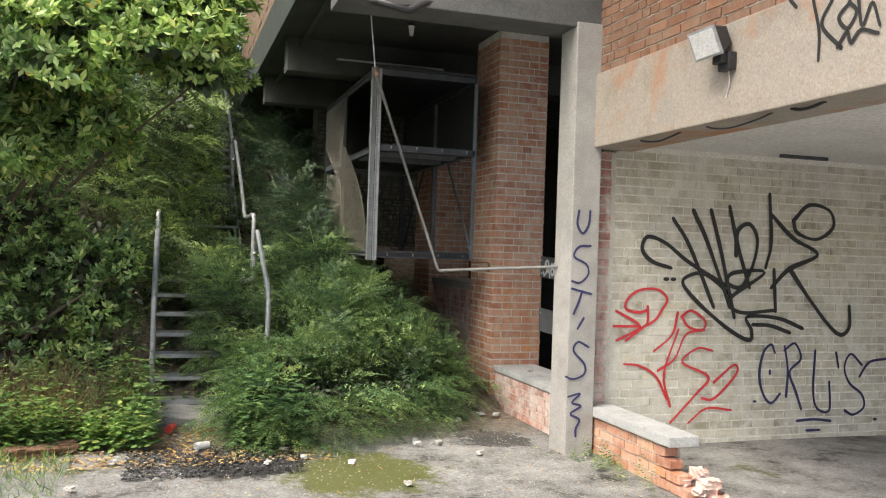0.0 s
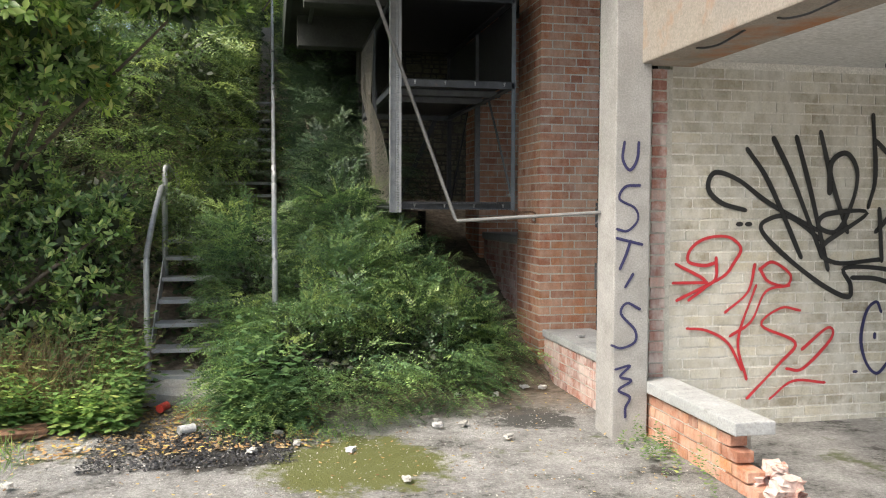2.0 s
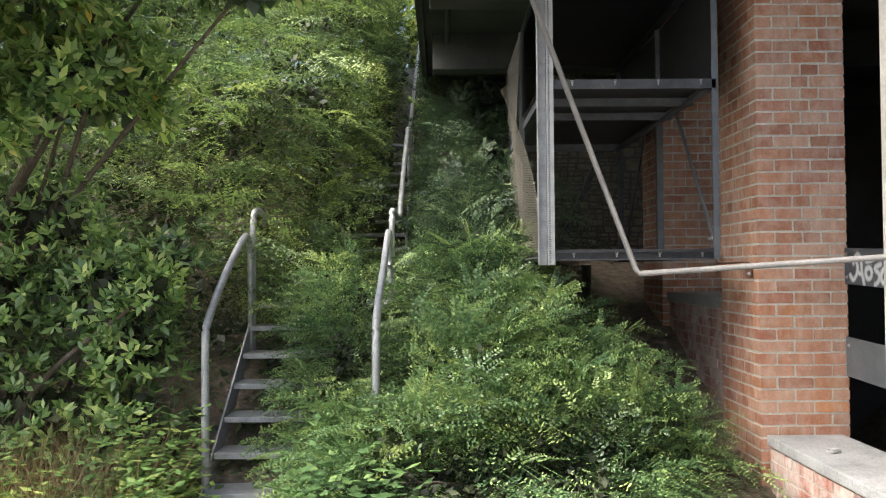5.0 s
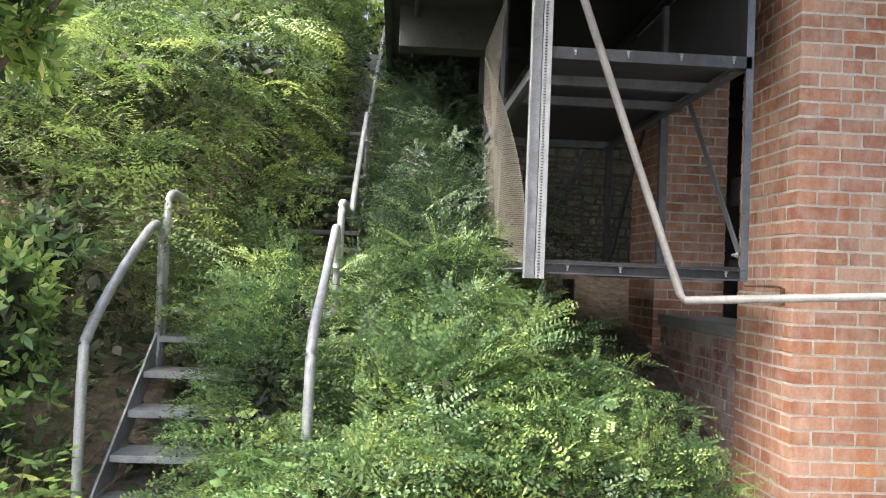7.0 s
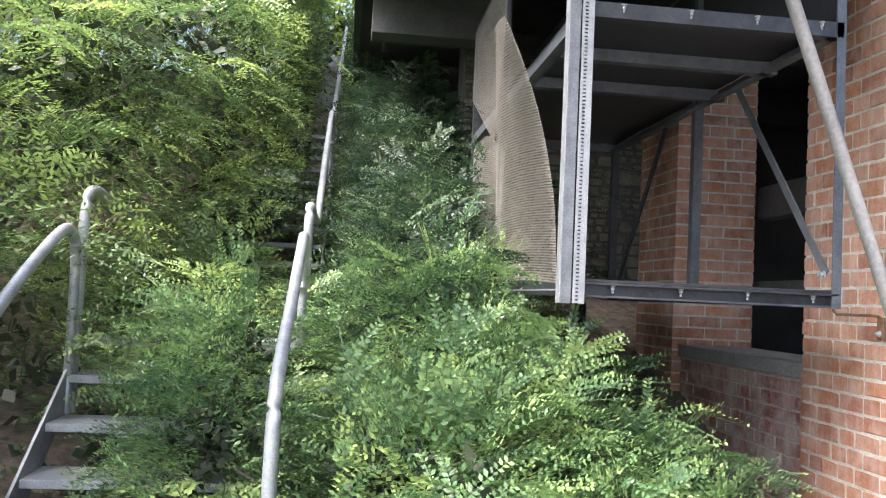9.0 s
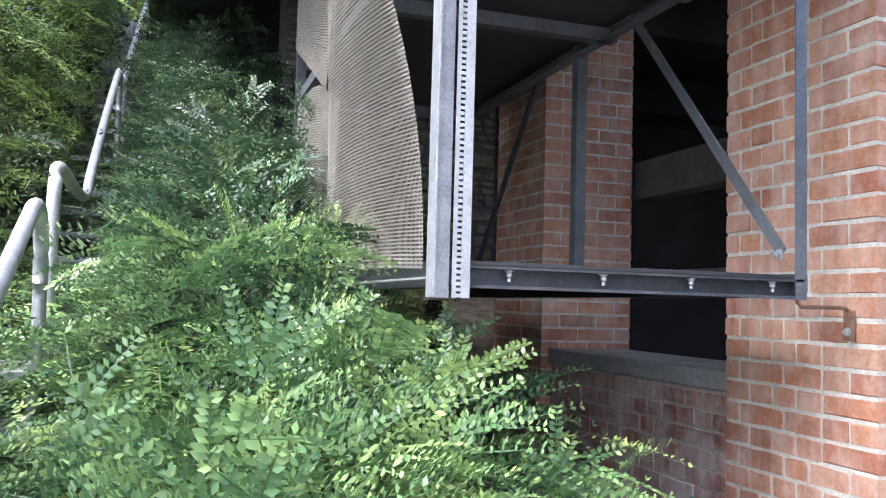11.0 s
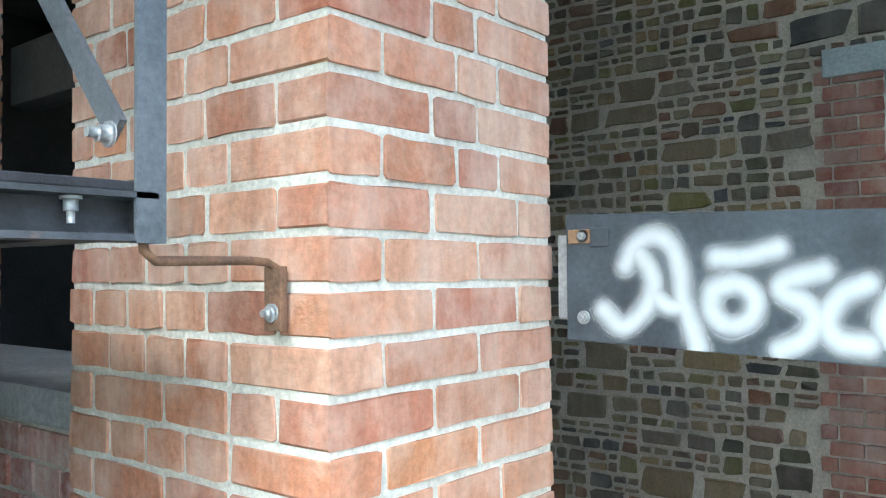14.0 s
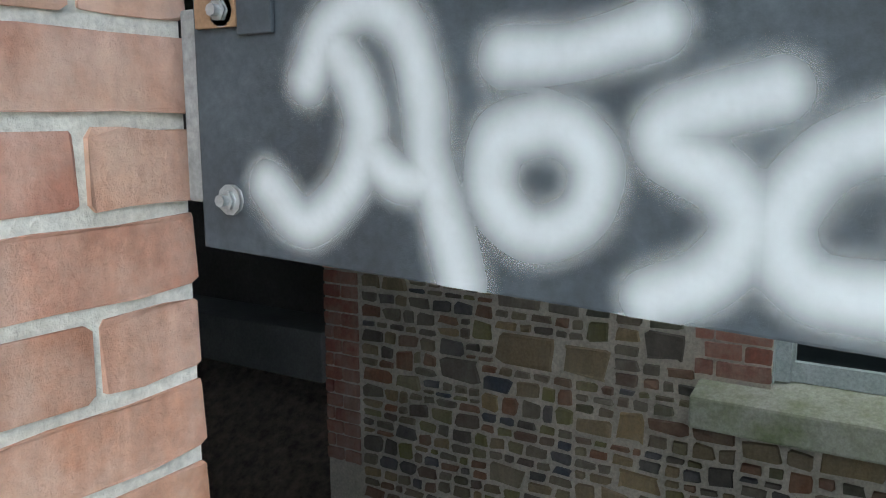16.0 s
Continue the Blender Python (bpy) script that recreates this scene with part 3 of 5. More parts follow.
cpart("bolt", bolt((3.755, 9.12, 1.655), (-1, 0, 0)), GALV)
# corner channel: a plain web, and a ladder of small slots beside it
cpart("corner_channel", angle_bar((2.632, 9.028, 1.495), (2.632, 9.028, 3.42), 0.058, 0.004, (1, 0, 0), (0, -1, 0)), GALV, "galvanised corner channel")
lad = bmesh.new()
for x0, x1 in ((2.690, 2.7005), (2.7125, 2.736)):
    box(x0, x1, 9.0, 9.004, 1.495, 3.42, bm=lad)
for k in range(132):
    box(2.7007, 2.7123, 9.0, 9.004, 1.497 + 0.0145 * k, 1.5055 + 0.0145 * k, bm=lad)
cpart("slotted_edge", lad, GALV)


def perforated(name, tone, pitch=0.016, hole=0.32):
    """Sheet with rows of small holes through it."""
    m, nt, b = mat(name, 0.55, 0.15)
    nt.links.new(ramp(nt, noise_node(nt, 3, 5, 0.6), (0.3, tuple(c * 0.75 for c in tone)), (0.7, tone)), b.inputs["Base Color"])
    uv = nt.nodes.new("ShaderNodeUVMap")
    sp = nt.nodes.new("ShaderNodeSeparateXYZ")
    nt.links.new(uv.outputs[0], sp.inputs[0])
    d = []
    for axis in ("X", "Y"):
        w = node(nt, "ShaderNodeMath")
        w.operation, w.inputs[1].default_value = "PINGPONG", pitch / 2
        nt.links.new(sp.outputs[axis], w.inputs[0])
        g = node(nt, "ShaderNodeMath")
        g.operation, g.inputs[1].default_value = "LESS_THAN", pitch * hole
        nt.links.new(w.outputs[0], g.inputs[0])
        d.append(g.outputs[0])
    both = node(nt, "ShaderNodeMath")
    both.operation = "MULTIPLY"
    nt.links.new(d[0], both.inputs[0])
    nt.links.new(d[1], both.inputs[1])
    nt.links.new(both.outputs[0], b.inputs["Alpha"])
    inv = node(nt, "ShaderNodeMath")
    inv.operation, inv.inputs[0].default_value = "SUBTRACT", 1.0
    nt.links.new(both.outputs[0], inv.inputs[1])
    nt.links.new(inv.outputs[0], b.inputs["Alpha"])
    return m


SHEET = perforated("perforated_sheet", (0.37, 0.34, 0.285), 0.0125, 0.29)


def sheet(name, place, nu, nv, u_len, v_len, label):
    """A thin perforated sheet: place(u, v) with u, v from 0 to 1."""
    bm = bmesh.new()
    uvl = bm.loops.layers.uv.new("UVMap")
    g = [[bm.verts.new(place(i / nu, j / nv)) for i in range(nu + 1)] for j in range(nv + 1)]
    for j in range(nv):
        for i in range(nu):
            f = bm.faces.new((g[j][i], g[j][i + 1], g[j + 1][i + 1], g[j + 1][i]))
            f.smooth = True
            for lp, (u, v) in zip(f.loops, ((i, j), (i + 1, j), (i + 1, j + 1), (i, j + 1))):
                lp[uvl].uv = (u / nu * u_len, v / nv * v_len)
    bmesh.ops.solidify(bm, geom=bm.faces[:], thickness=0.002)
    return cpart(name, bm, SHEET, label)


def bent(u, v):
    """The loose panel: its near edge leans out far, its far edge is dragged forward and up."""
    near = Vector((2.675 - 0.245 * v ** 2.2, 9.20 - 0.03 * v, 1.57 + 1.05 * v))
    far = Vector((2.672 - 0.135 * v ** 1.6, 10.60 - 0.55 * v ** 1.5, 1.57 + 1.28 * v))
    return near.lerp(far, u) + Vector((-0.05 * math.sin(math.pi * u) * v * (1 - 0.4 * v) - 0.012 * math.sin(5 * u + 2) * v, 0, 0.02 * math.sin(3 * u) * (1 - v)))


sheet("upper_panel", lambda u, v: (2.675, 9.06 + 1.38 * u, 2.66 + 0.70 * v), 2, 2, 1.38, 0.70, "tan perforated metal panel")
sheet("upper_panel", lambda u, v: (2.668 - 0.05 * (1 - v) * (1 - u), 10.45 + 1.30 * u, 2.34 + 0.54 * u + (1.02 - 0.54 * u) * v), 4, 4, 1.30, 0.95, "tan perforated metal panel")
sheet("lower_panel", lambda u, v: (2.68 - 0.02 * math.sin(3 * u), 10.56 + 1.08 * u - 0.10 * v * (1 - u), 1.57 + (0.74 + 0.40 * min(u, 0.4) + 0.06 * u) * v), 6, 4, 1.08, 0.95, "tan perforated metal panel")
sheet("bent_panel", bent, 14, 14, 1.4, 1.2, "perforated metal panel bent outwards at its free corner")
cpart("panel_edge", bar((2.672, 9.08, 1.545), (2.672, 10.6, 1.545), 0.03, 0.006), GALV)
cpart("panel_post", bar((2.69, 10.60, 1.53), (2.69, 10.60, 3.4), 0.04, 0.04), GREY_STEEL)

# ---- hanging conduit ----
rod = empty("hanging_pipe", "bent grey conduit pipe hanging from the canopy to the column", "pipe", (2.2, 7.2, 3.46))
rod_pts = [(0.085, 0.15, -0.44), (0.665, 0.17, -1.995), (0.68, 0.165, -2.012), (1.64, -0.06, -1.95)]
part("pipe", tube(rod_pts, 0.0125, 12), PIPE_MAT, rod)
part("wire", tube([(0.02, 0.15, 0.5), (0.03, 0.15, 0.04), (0.085, 0.15, -0.44)], 0.006, 8), GALV, rod, "thin wire holding the pipe")
part("collar", tube([(0.078, 0.15, -0.40), (0.10, 0.151, -0.47)], 0.018, 10), RUST, rod)

# ---- the steps up the bank ----
stairs = empty("steel_steps", "galvanised steel steps up the overgrown bank", "stairs", (1.15, 8.6, 0))
for i in range(6):
    part("step", box(-0.5, 0.5, 0.25 * i, 0.25 * i + 0.26, 0.165 + 0.175 * i, 0.2 + 0.175 * i, 0.003), GALV, stairs)
part("landing", box(-0.5, 0.5, 1.5, 3.1, 1.19, 1.225, 0.003), GALV, stairs)
for i in range(12):
    part("step", box(-0.5, 0.5, 3.1 + 0.29 * i, 3.37 + 0.29 * i, 1.34 + 0.16 * i, 1.375 + 0.16 * i, 0.003), GALV, stairs)
for x in (-0.51, 0.51):
    part("stringer", bar((x, -0.12, 0.0), (x, 1.32, 1.05), 0.012, 0.16), GALV, stairs)
    part("stringer", bar((x, 2.95, 1.2), (x, 6.6, 3.2), 0.012, 0.16), GALV, stairs)


def rail(name, x, pts, label):
    r = empty(name, label, "handrail", (x, pts[0][0], pts[0][1]), "handrails beside the steps")
    line = smooth_path([(0, y - pts[0][0], z - pts[0][1]) for y, z in pts], 5)
    k = len(line) - 8 if pts[-1][1] < pts[-2][1] else len(line) - 1
    part("rail", tube(line[:k + 1], 0.024, 12), GALV, r)
    if k < len(line) - 1:
        part("post", tube(line[k:], 0.022, 12), GALV, r)
    part("weld_collar", tube([line[0] + Vector((0, 0, 0.25)), line[0] + Vector((0, 0, 0.29))], 0.029, 12), GALV, r)
    return r


RAIL = "bent galvanised tube handrail beside the steps"
rail("handrail", 1.645, [(8.63, 0.05), (8.635, 0.55), (8.64, 1.02), (8.69, 1.17), (8.84, 1.27), (9.25, 1.45), (9.70, 1.67), (9.85, 1.74), (9.96, 1.73), (10.05, 1.62), (10.08, 1.40), (10.08, 0.9)], RAIL)
rail("handrail", 1.645, [(10.28, 0.9), (10.29, 1.5), (10.30, 1.85), (10.42, 1.94), (11.0, 1.93), (11.5, 1.96), (11.75, 2.12), (12.6, 2.60), (13.4, 3.02), (13.65, 3.12), (13.78, 3.0), (13.80, 2.7), (13.80, 1.9)], RAIL)
rail("handrail", 1.645, [(14.3, 2.2), (14.31, 3.1), (14.45, 3.32), (16.0, 4.08), (17.8, 4.95), (19.5, 5.75)], RAIL)
rail("handrail", 0.645, [(8.69, 0.05), (8.69, 0.6), (8.69, 1.05), (8.75, 1.18), (9.1, 1.42), (9.6, 1.68), (9.78, 1.70), (9.86, 1.55), (9.87, 0.9)], RAIL)
rail("handrail", 0.645, [(9.93, 0.9), (9.94, 1.4), (9.95, 1.8), (10.05, 1.92), (10.4, 1.9), (10.95, 1.87), (11.1, 1.78), (11.14, 1.5), (11.14, 0.9)], RAIL)


# ---- foliage ----
nrng = np.random.default_rng(11)


def unit(v):
    return v / np.maximum(1e-9, np.linalg.norm(v, axis=-1, keepdims=True))


def leaves(base, direction, side, length, width, folded=True):
    """Leaves from base points, leaf axes and side axes: folded along the midrib, or plain diamonds when small."""
    up = np.cross(direction, side)
    L, W = length[:, None], width[:, None]
    left, right, tip = base + direction * L * 0.5 + side * W * 0.5, base + direction * L * 0.5 - side * W * 0.5, base + direction * L - up * W * 0.2
    if folded:
        v = np.stack([base, right, tip, left, base + direction * L * 0.5 - up * W * 0.22], 1).reshape(-1, 3)
        k, tri = 5, [[0, 1, 4], [1, 2, 4], [2, 3, 4], [3, 0, 4]]
    else:
        v = np.stack([base, right, tip, left], 1).reshape(-1, 3)
        k, tri = 4, [[0, 1, 2], [0, 2, 3]]
    return v, (np.arange(len(base))[:, None, None] * k + np.array(tri)[None]).reshape(-1, 3)


def blob_points(blobs, n, inner=0.7, low=-0.35):
    """Points in the outer shells of a union of lumps, with the outward direction."""
    pos, out = [], []
    area = np.array([b[3] * b[4] + b[4] * b[5] + b[3] * b[5] for b in blobs])
    for b, c in zip(blobs, (n * area / area.sum()).astype(int) + 1):
        d = unit(nrng.normal(size=(c * 3, 3)))
        d = d[d[:, 2] > low][:c]
        lump = np.array([noise.noise(Vector(q) * 2.4 + Vector(b[:3])) for q in d])
        r = (inner + (1 - inner) * nrng.random(len(d)) ** 0.6) * (1 + 0.38 * lump)
        pos.append(np.array(b[:3]) + d * np.array(b[3:6]) * r[:, None])
        out.append(unit(d / np.array(b[3:6])))
    pos, out = np.concatenate(pos), np.concatenate(out)
    ok = pos[:, 2] > ground_z(pos[:, 0], pos[:, 1]) - 0.02
    for b in blobs:
        ok &= np.linalg.norm((pos - np.array(b[:3])) / np.array(b[3:6]), axis=1) > inner * 0.72
    return pos[ok], out[ok]


def clear_of_path(pos):
    """Leaves that stay off the trodden line along the pillar and off the handrail up the bank."""
    x, y, z = pos[..., 0], pos[..., 1], pos[..., 2]
    rail_z = np.interp(y, [8.5, 10.0, 11.6, 13.6, 16.0, 20.0], [1.1, 1.8, 1.95, 3.0, 4.05, 5.9])
    edge = 1.78 + 0.09 * np.sin(7 * y) + 0.06 * np.sin(17 * y + 9 * z)
    near_rail = (x > 1.45) & (x < edge) & (y > 9.0) & (z > rail_z - 0.32 + 0.08 * np.sin(11 * y))
    lower_rail = (x > 1.38) & (x < 1.85) & (y < 9.0) & (z > 0.80)
    steps = (x > 0.55) & (x < 0.92 + 0.06 * np.sin(13 * y)) & (y < 9.7) & (z > 0.1)
    return ~near_rail & ~lower_rail & ~steps & ~((z > 0.40) & (x > 1.6) & (y < 8.15 + 0.4 * (x - 2.3)))


def fronds(pos, out, length, twig, leaf, sides=5, pairs=5, lift=0.15, droop=0.3, wide=0.45, folded=False, level=0.35, cleared=True):
    """Flat fans: a drooping stem with side twigs, each twig with leaf pairs along it."""
    n, up0 = len(pos), np.array([0, 0, 1.0])
    d = out + nrng.normal(size=(n, 3)) * 0.35
    d[:, 2] = d[:, 2] * level + lift
    d = unit(d)
    side = unit(np.cross(d, up0 + nrng.normal(size=(n, 3)) * 0.28))
    up = np.cross(side, d)
    L = length * nrng.uniform(0.6, 1.25, n)
    s = 0.12 + 0.88 * np.arange(sides) / (sides - 1)
    p = (pos - d * L[:, None] * 0.5)[:, None] + d[:, None] * (L[:, None] * s)[..., None]
    p[..., 2] -= droop * L[:, None] * s ** 2
    stem = unit(d[:, None] - up0 * (2 * droop * s)[None, :, None])
    q = (np.arange(pairs) + 0.7) / pairs
    tone = nrng.random(n)[:, None, None]
    vs, fs, us, off = [], [], [], 0
    for sg in (1, -1):
        td = unit(side[:, None] * sg * (0.95 - 0.55 * s)[None, :, None] + stem * (0.5 + 0.5 * s)[None, :, None] + nrng.normal(size=(n, sides, 3)) * 0.10)
        tl = twig * (1.15 - 0.55 * s) * nrng.uniform(0.7, 1.2, (n, sides))
        tp = p[:, :, None] + td[:, :, None] * (tl[..., None] * q)[..., None]
        tp[..., 2] -= 0.18 * tl[..., None] * q ** 2
        across = unit(np.cross(up[:, None], td))
        # the twig itself, a thin blade
        keep = clear_of_path(p).ravel() & clear_of_path(tp[:, :, -1]).ravel() if cleared else np.ones(n * sides, bool)
        v, f = leaves(p.reshape(-1, 3)[keep], unit(tp[:, :, -1] - p).reshape(-1, 3)[keep], across.reshape(-1, 3)[keep], tl.ravel()[keep], np.full(keep.sum(), leaf * 0.14), folded)
        vs.append(v)
        fs.append(f + off)
        us.append(np.repeat(np.stack(np.broadcast_arrays(tone[:, :, 0] * 0.5, 0 * s), -1).reshape(-1, 2)[keep], 5 if folded else 4, axis=0))
        off += len(v)
        for sg2 in (1, -1):
            jit = nrng.normal(size=tp.shape) * 0.10
            ld = unit(across[:, :, None] * sg2 * 0.85 + td[:, :, None] * 0.5 + jit)
            ls = unit(np.cross(ld, up[:, None, None] + nrng.normal(size=tp.shape) * 0.22))
            size = leaf * nrng.uniform(0.75, 1.2, tp.shape[:3]) * (1.12 - 0.45 * q)
            keep = clear_of_path(tp).ravel() if cleared else np.ones(size.size, bool)
            v, f = leaves(tp.reshape(-1, 3)[keep], ld.reshape(-1, 3)[keep], ls.reshape(-1, 3)[keep], size.ravel()[keep], size.ravel()[keep] * wide, folded)
            u = np.stack(np.broadcast_arrays(tone, (0.35 + 0.65 * s)[None, :, None] * q), -1).reshape(-1, 2)[keep]
            vs.append(v)
            fs.append(f + off)
            us.append(np.repeat(u, 5 if folded else 4, axis=0))
            off += len(v)
    return np.concatenate(vs), np.concatenate(fs), np.concatenate(us)


def shrub(name, label, category, at, blobs, count, material, stems, fan, low=-0.35, core=0.07, core_count=1.0, inner=0.7):
    """A shrub of flat leafy fans over its lumps, with shade-coloured leaves inside and branches."""
    t = empty(name, label, category, at)
    pos, out = blob_points(blobs, count, inner=inner, low=low)
    v, f, uv = fronds(pos, out, **fan)
    tagged(mesh_np("foliage", v - np.array(at), f, material, t, uv=uv), kind="stuff")
    # leaves deep inside, coloured dark as the crown's shade, which close the view through it
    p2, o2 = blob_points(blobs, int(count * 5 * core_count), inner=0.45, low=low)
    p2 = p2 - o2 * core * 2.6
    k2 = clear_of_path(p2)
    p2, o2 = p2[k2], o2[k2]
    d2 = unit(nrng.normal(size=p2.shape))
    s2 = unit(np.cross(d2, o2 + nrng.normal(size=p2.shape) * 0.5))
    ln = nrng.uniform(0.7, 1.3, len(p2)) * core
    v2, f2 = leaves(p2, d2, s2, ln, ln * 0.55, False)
    tagged(mesh_np("inner_leaves", v2 - np.array(at), f2, SHADED_LEAF, t), kind="stuff")
    for k in range(stems):
        b = blobs[k % len(blobs)]
        end = Vector(b[:3]) + Vector((rng.uniform(-0.6, 0.6) * b[3], rng.uniform(-0.6, 0.6) * b[4], rng.uniform(0, 0.6) * b[5]))
        start = Vector(at) + Vector((rng.uniform(-0.2, 0.2), rng.uniform(-0.2, 0.2), -0.05))
        mid = start.lerp(end, 0.5) + Vector((rng.uniform(-0.15, 0.15), rng.uniform(-0.15, 0.15), rng.uniform(0, 0.2)))
        part("branch", tube([q - Vector(at) for q in smooth_path([start, mid, end], 4)], 0.014 if core < 0.06 else 0.03, 6, None, 0.3), BARK, t)
    return t


def rosettes(pos, out, leaf, count, wide):
    """Whorls of leaves round the tips of twigs."""
    n = len(pos)
    d = unit(out + np.array([0, 0, 0.35]) + nrng.normal(size=(n, 3)) * 0.4)
    a = unit(np.cross(d, nrng.normal(size=(n, 3))))
    b = np.cross(d, a)
    vs, fs, off = [], [], 0
    for k in range(count):
        t = 2 * math.pi * k / count + nrng.normal(size=n) * 0.25
        lean = nrng.uniform(0.15, 0.9, n)[:, None]
        ring = a * np.cos(t)[:, None] + b * np.sin(t)[:, None]
        ld = unit(ring + d * lean)
        sd = unit(np.cross(ld, d + nrng.normal(size=(n, 3)) * 0.15))
        ln = leaf * nrng.uniform(0.6, 1.2, n)
        v, f = leaves(pos - d * leaf * 0.25 * nrng.random((n, 1)), ld, sd, ln, ln * wide, True)
        vs.append(v)
        fs.append(f + off)
        off += len(v)
    return np.concatenate(vs), np.concatenate(fs)


shrub("bush", "dense green bush with small paired leaves spreading over the yard", "bush", (2.3, 8.7, 0.05),
      [(1.95, 8.15, 0.26, 0.62, 0.75, 0.60), (2.6, 8.45, 0.26, 0.72, 0.68, 0.60), (2.15, 8.85, 0.66, 0.55, 0.65, 0.58), (2.5, 9.4, 0.80, 0.65, 0.6, 0.57), (2.85, 9.1, 0.5, 0.56, 0.48, 0.52),
       (3.12, 8.85, 0.34, 0.5, 0.36, 0.46), (3.42, 8.92, 0.36, 0.3, 0.26, 0.32), (2.1, 9.5, 0.75, 0.28, 0.7, 0.50), (1.6, 7.95, 0.2, 0.35, 0.4, 0.42), (2.3, 10.1, 1.15, 0.5, 0.7, 0.55),
       (1.42, 8.7, 0.45, 0.26, 0.4, 0.42), (1.38, 9.2, 0.85, 0.30, 0.4, 0.36), (1.30, 9.9, 1.15, 0.40, 0.5, 0.34)],
      1750, BUSH_LEAF, 14, dict(length=0.48, twig=0.33, leaf=0.030, sides=4, pairs=10, lift=0.24, droop=0.30, wide=0.52, level=0.5), core=0.055)
bank_blobs = [(2.3, 10.4, 1.40, 0.42, 0.6, 0.55), (1.95, 11.4, 1.3, 0.3, 0.9, 0.35)]
for j in range(17):
    by = 10.9 + 0.42 * j
    bz = crown_base(by)
    bank_blobs.append((2.3 + rng.uniform(-0.2, 0.35), by, bz + rng.uniform(0.25, 0.62), rng.uniform(0.34, 0.62), 0.5, rng.uniform(0.22, 0.42)))
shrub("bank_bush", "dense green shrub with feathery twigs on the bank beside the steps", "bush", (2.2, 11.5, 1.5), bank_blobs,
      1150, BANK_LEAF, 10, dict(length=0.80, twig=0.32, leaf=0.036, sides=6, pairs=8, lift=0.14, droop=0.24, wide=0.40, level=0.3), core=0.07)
shoot_pos = np.stack([nrng.uniform(2.5, 3.55, 60), nrng.uniform(8.75, 9.3, 60), nrng.uniform(0.55, 0.85, 60)], 1)
shoot_pos[:, 2] -= 0.25 * (shoot_pos[:, 0] - 2.5)
sv, sf, su = fronds(shoot_pos, np.tile(np.array([0.45, -0.25, 0.6]), (60, 1)), 0.5, 0.10, 0.030, 7, 4, 0.3, 0.15, 0.6, True, 1.0)
shoots = mesh_np("bush_shoots", sv, sf, BUSH_LEAF, uv=su)
tagged(shoots, "long upright shoots with bright green leaves above the bush", "bush", kind="stuff")
fern_pos = np.array([1.80, 10.15, 1.62]) + nrng.normal(size=(7, 3)) * np.array([0.03, 0.05, 0.03])
fern_dir = np.stack([np.cos(np.linspace(-2.2, 1.6, 7)), np.sin(np.linspace(-2.2, 1.6, 7)), np.full(7, 0.5)], 1)
fv, ff, fu = fronds(fern_pos, fern_dir, 0.62, 0.085, 0.022, 14, 4, 0.35, 0.45, 0.5, False, 1.0, False)
tagged(mesh_np("fern", fv, ff, BUSH_LEAF, uv=fu), "small green fern growing beside the handrail", "fern", kind="stuff")
hedge_blobs = []
for i in range(5):
    for j in range(9):
        hx, hy = 0.05 - 0.85 * i + rng.uniform(-0.2, 0.2), 9.9 + 1.15 * j + rng.uniform(-0.3, 0.3)
        hz = crown_base(hy) + 0.95 + 0.16 * i + rng.uniform(-0.2, 0.45) - (0.5 if j == 0 else 0)
        hedge_blobs.append((hx, hy, hz, 0.72, 0.8, 0.95 + 0.1 * i))
for j in range(8):
    hy = 11.75 + 0.95 * j
    gz = crown_base(hy)
    hedge_blobs.append((0.6 + rng.uniform(-0.1, 0.1), hy, gz + 1.45 + 0.05 * j, 0.75, 0.75, 0.75))
    hedge_blobs.append((0.82 + rng.uniform(-0.08, 0.08), hy + 0.7, gz + 0.85 + 0.04 * j, 0.42, 0.65, 0.72))
for j in range(6):
    hedge_blobs.append((0.72 + 0.1 * j + rng.uniform(-0.1, 0.1), 10.45 + 0.24 * j, 1.38 + 0.05 * j + rng.uniform(-0.04, 0.1), 0.34, 0.4, rng.uniform(0.18, 0.34)))
for j in range(22):
    hy = 10.7 + 0.42 * j
    gz = float(ground_z(np.array(1.2), np.array(hy)))
    hedge_blobs.append((1.18 + rng.uniform(-0.15, 0.12), hy, gz + rng.uniform(0.3, 0.65) + (0.3 if hy > 11.8 else 0.0), 0.48, 0.5, rng.uniform(0.34, 0.50)))
for j in range(6):
    hy = 14.0 + 0.9 * j
    gz = crown_base(hy)
    hedge_blobs.append((0.75 + rng.uniform(-0.15, 0.1), hy, gz + 1.75 + rng.uniform(0, 0.3), 0.75, 0.7, 0.7))
hedge_blobs += [(0.15, 11.0, 2.2, 0.55, 0.5, 0.5), (0.95, 12.2, 1.95, 0.5, 0.35, 0.3)]
shrub("overhanging_hedge", "tall dark hedge with feathery twigs arching over the steps", "hedge", (-0.6, 11.5, 1.6), hedge_blobs, 4700, HEDGE_LEAF, 16,
      dict(length=0.74, twig=0.36, leaf=0.044, sides=5, pairs=7, lift=0.10, droop=0.36, wide=0.40, level=0.2), core=0.10, core_count=0.7)


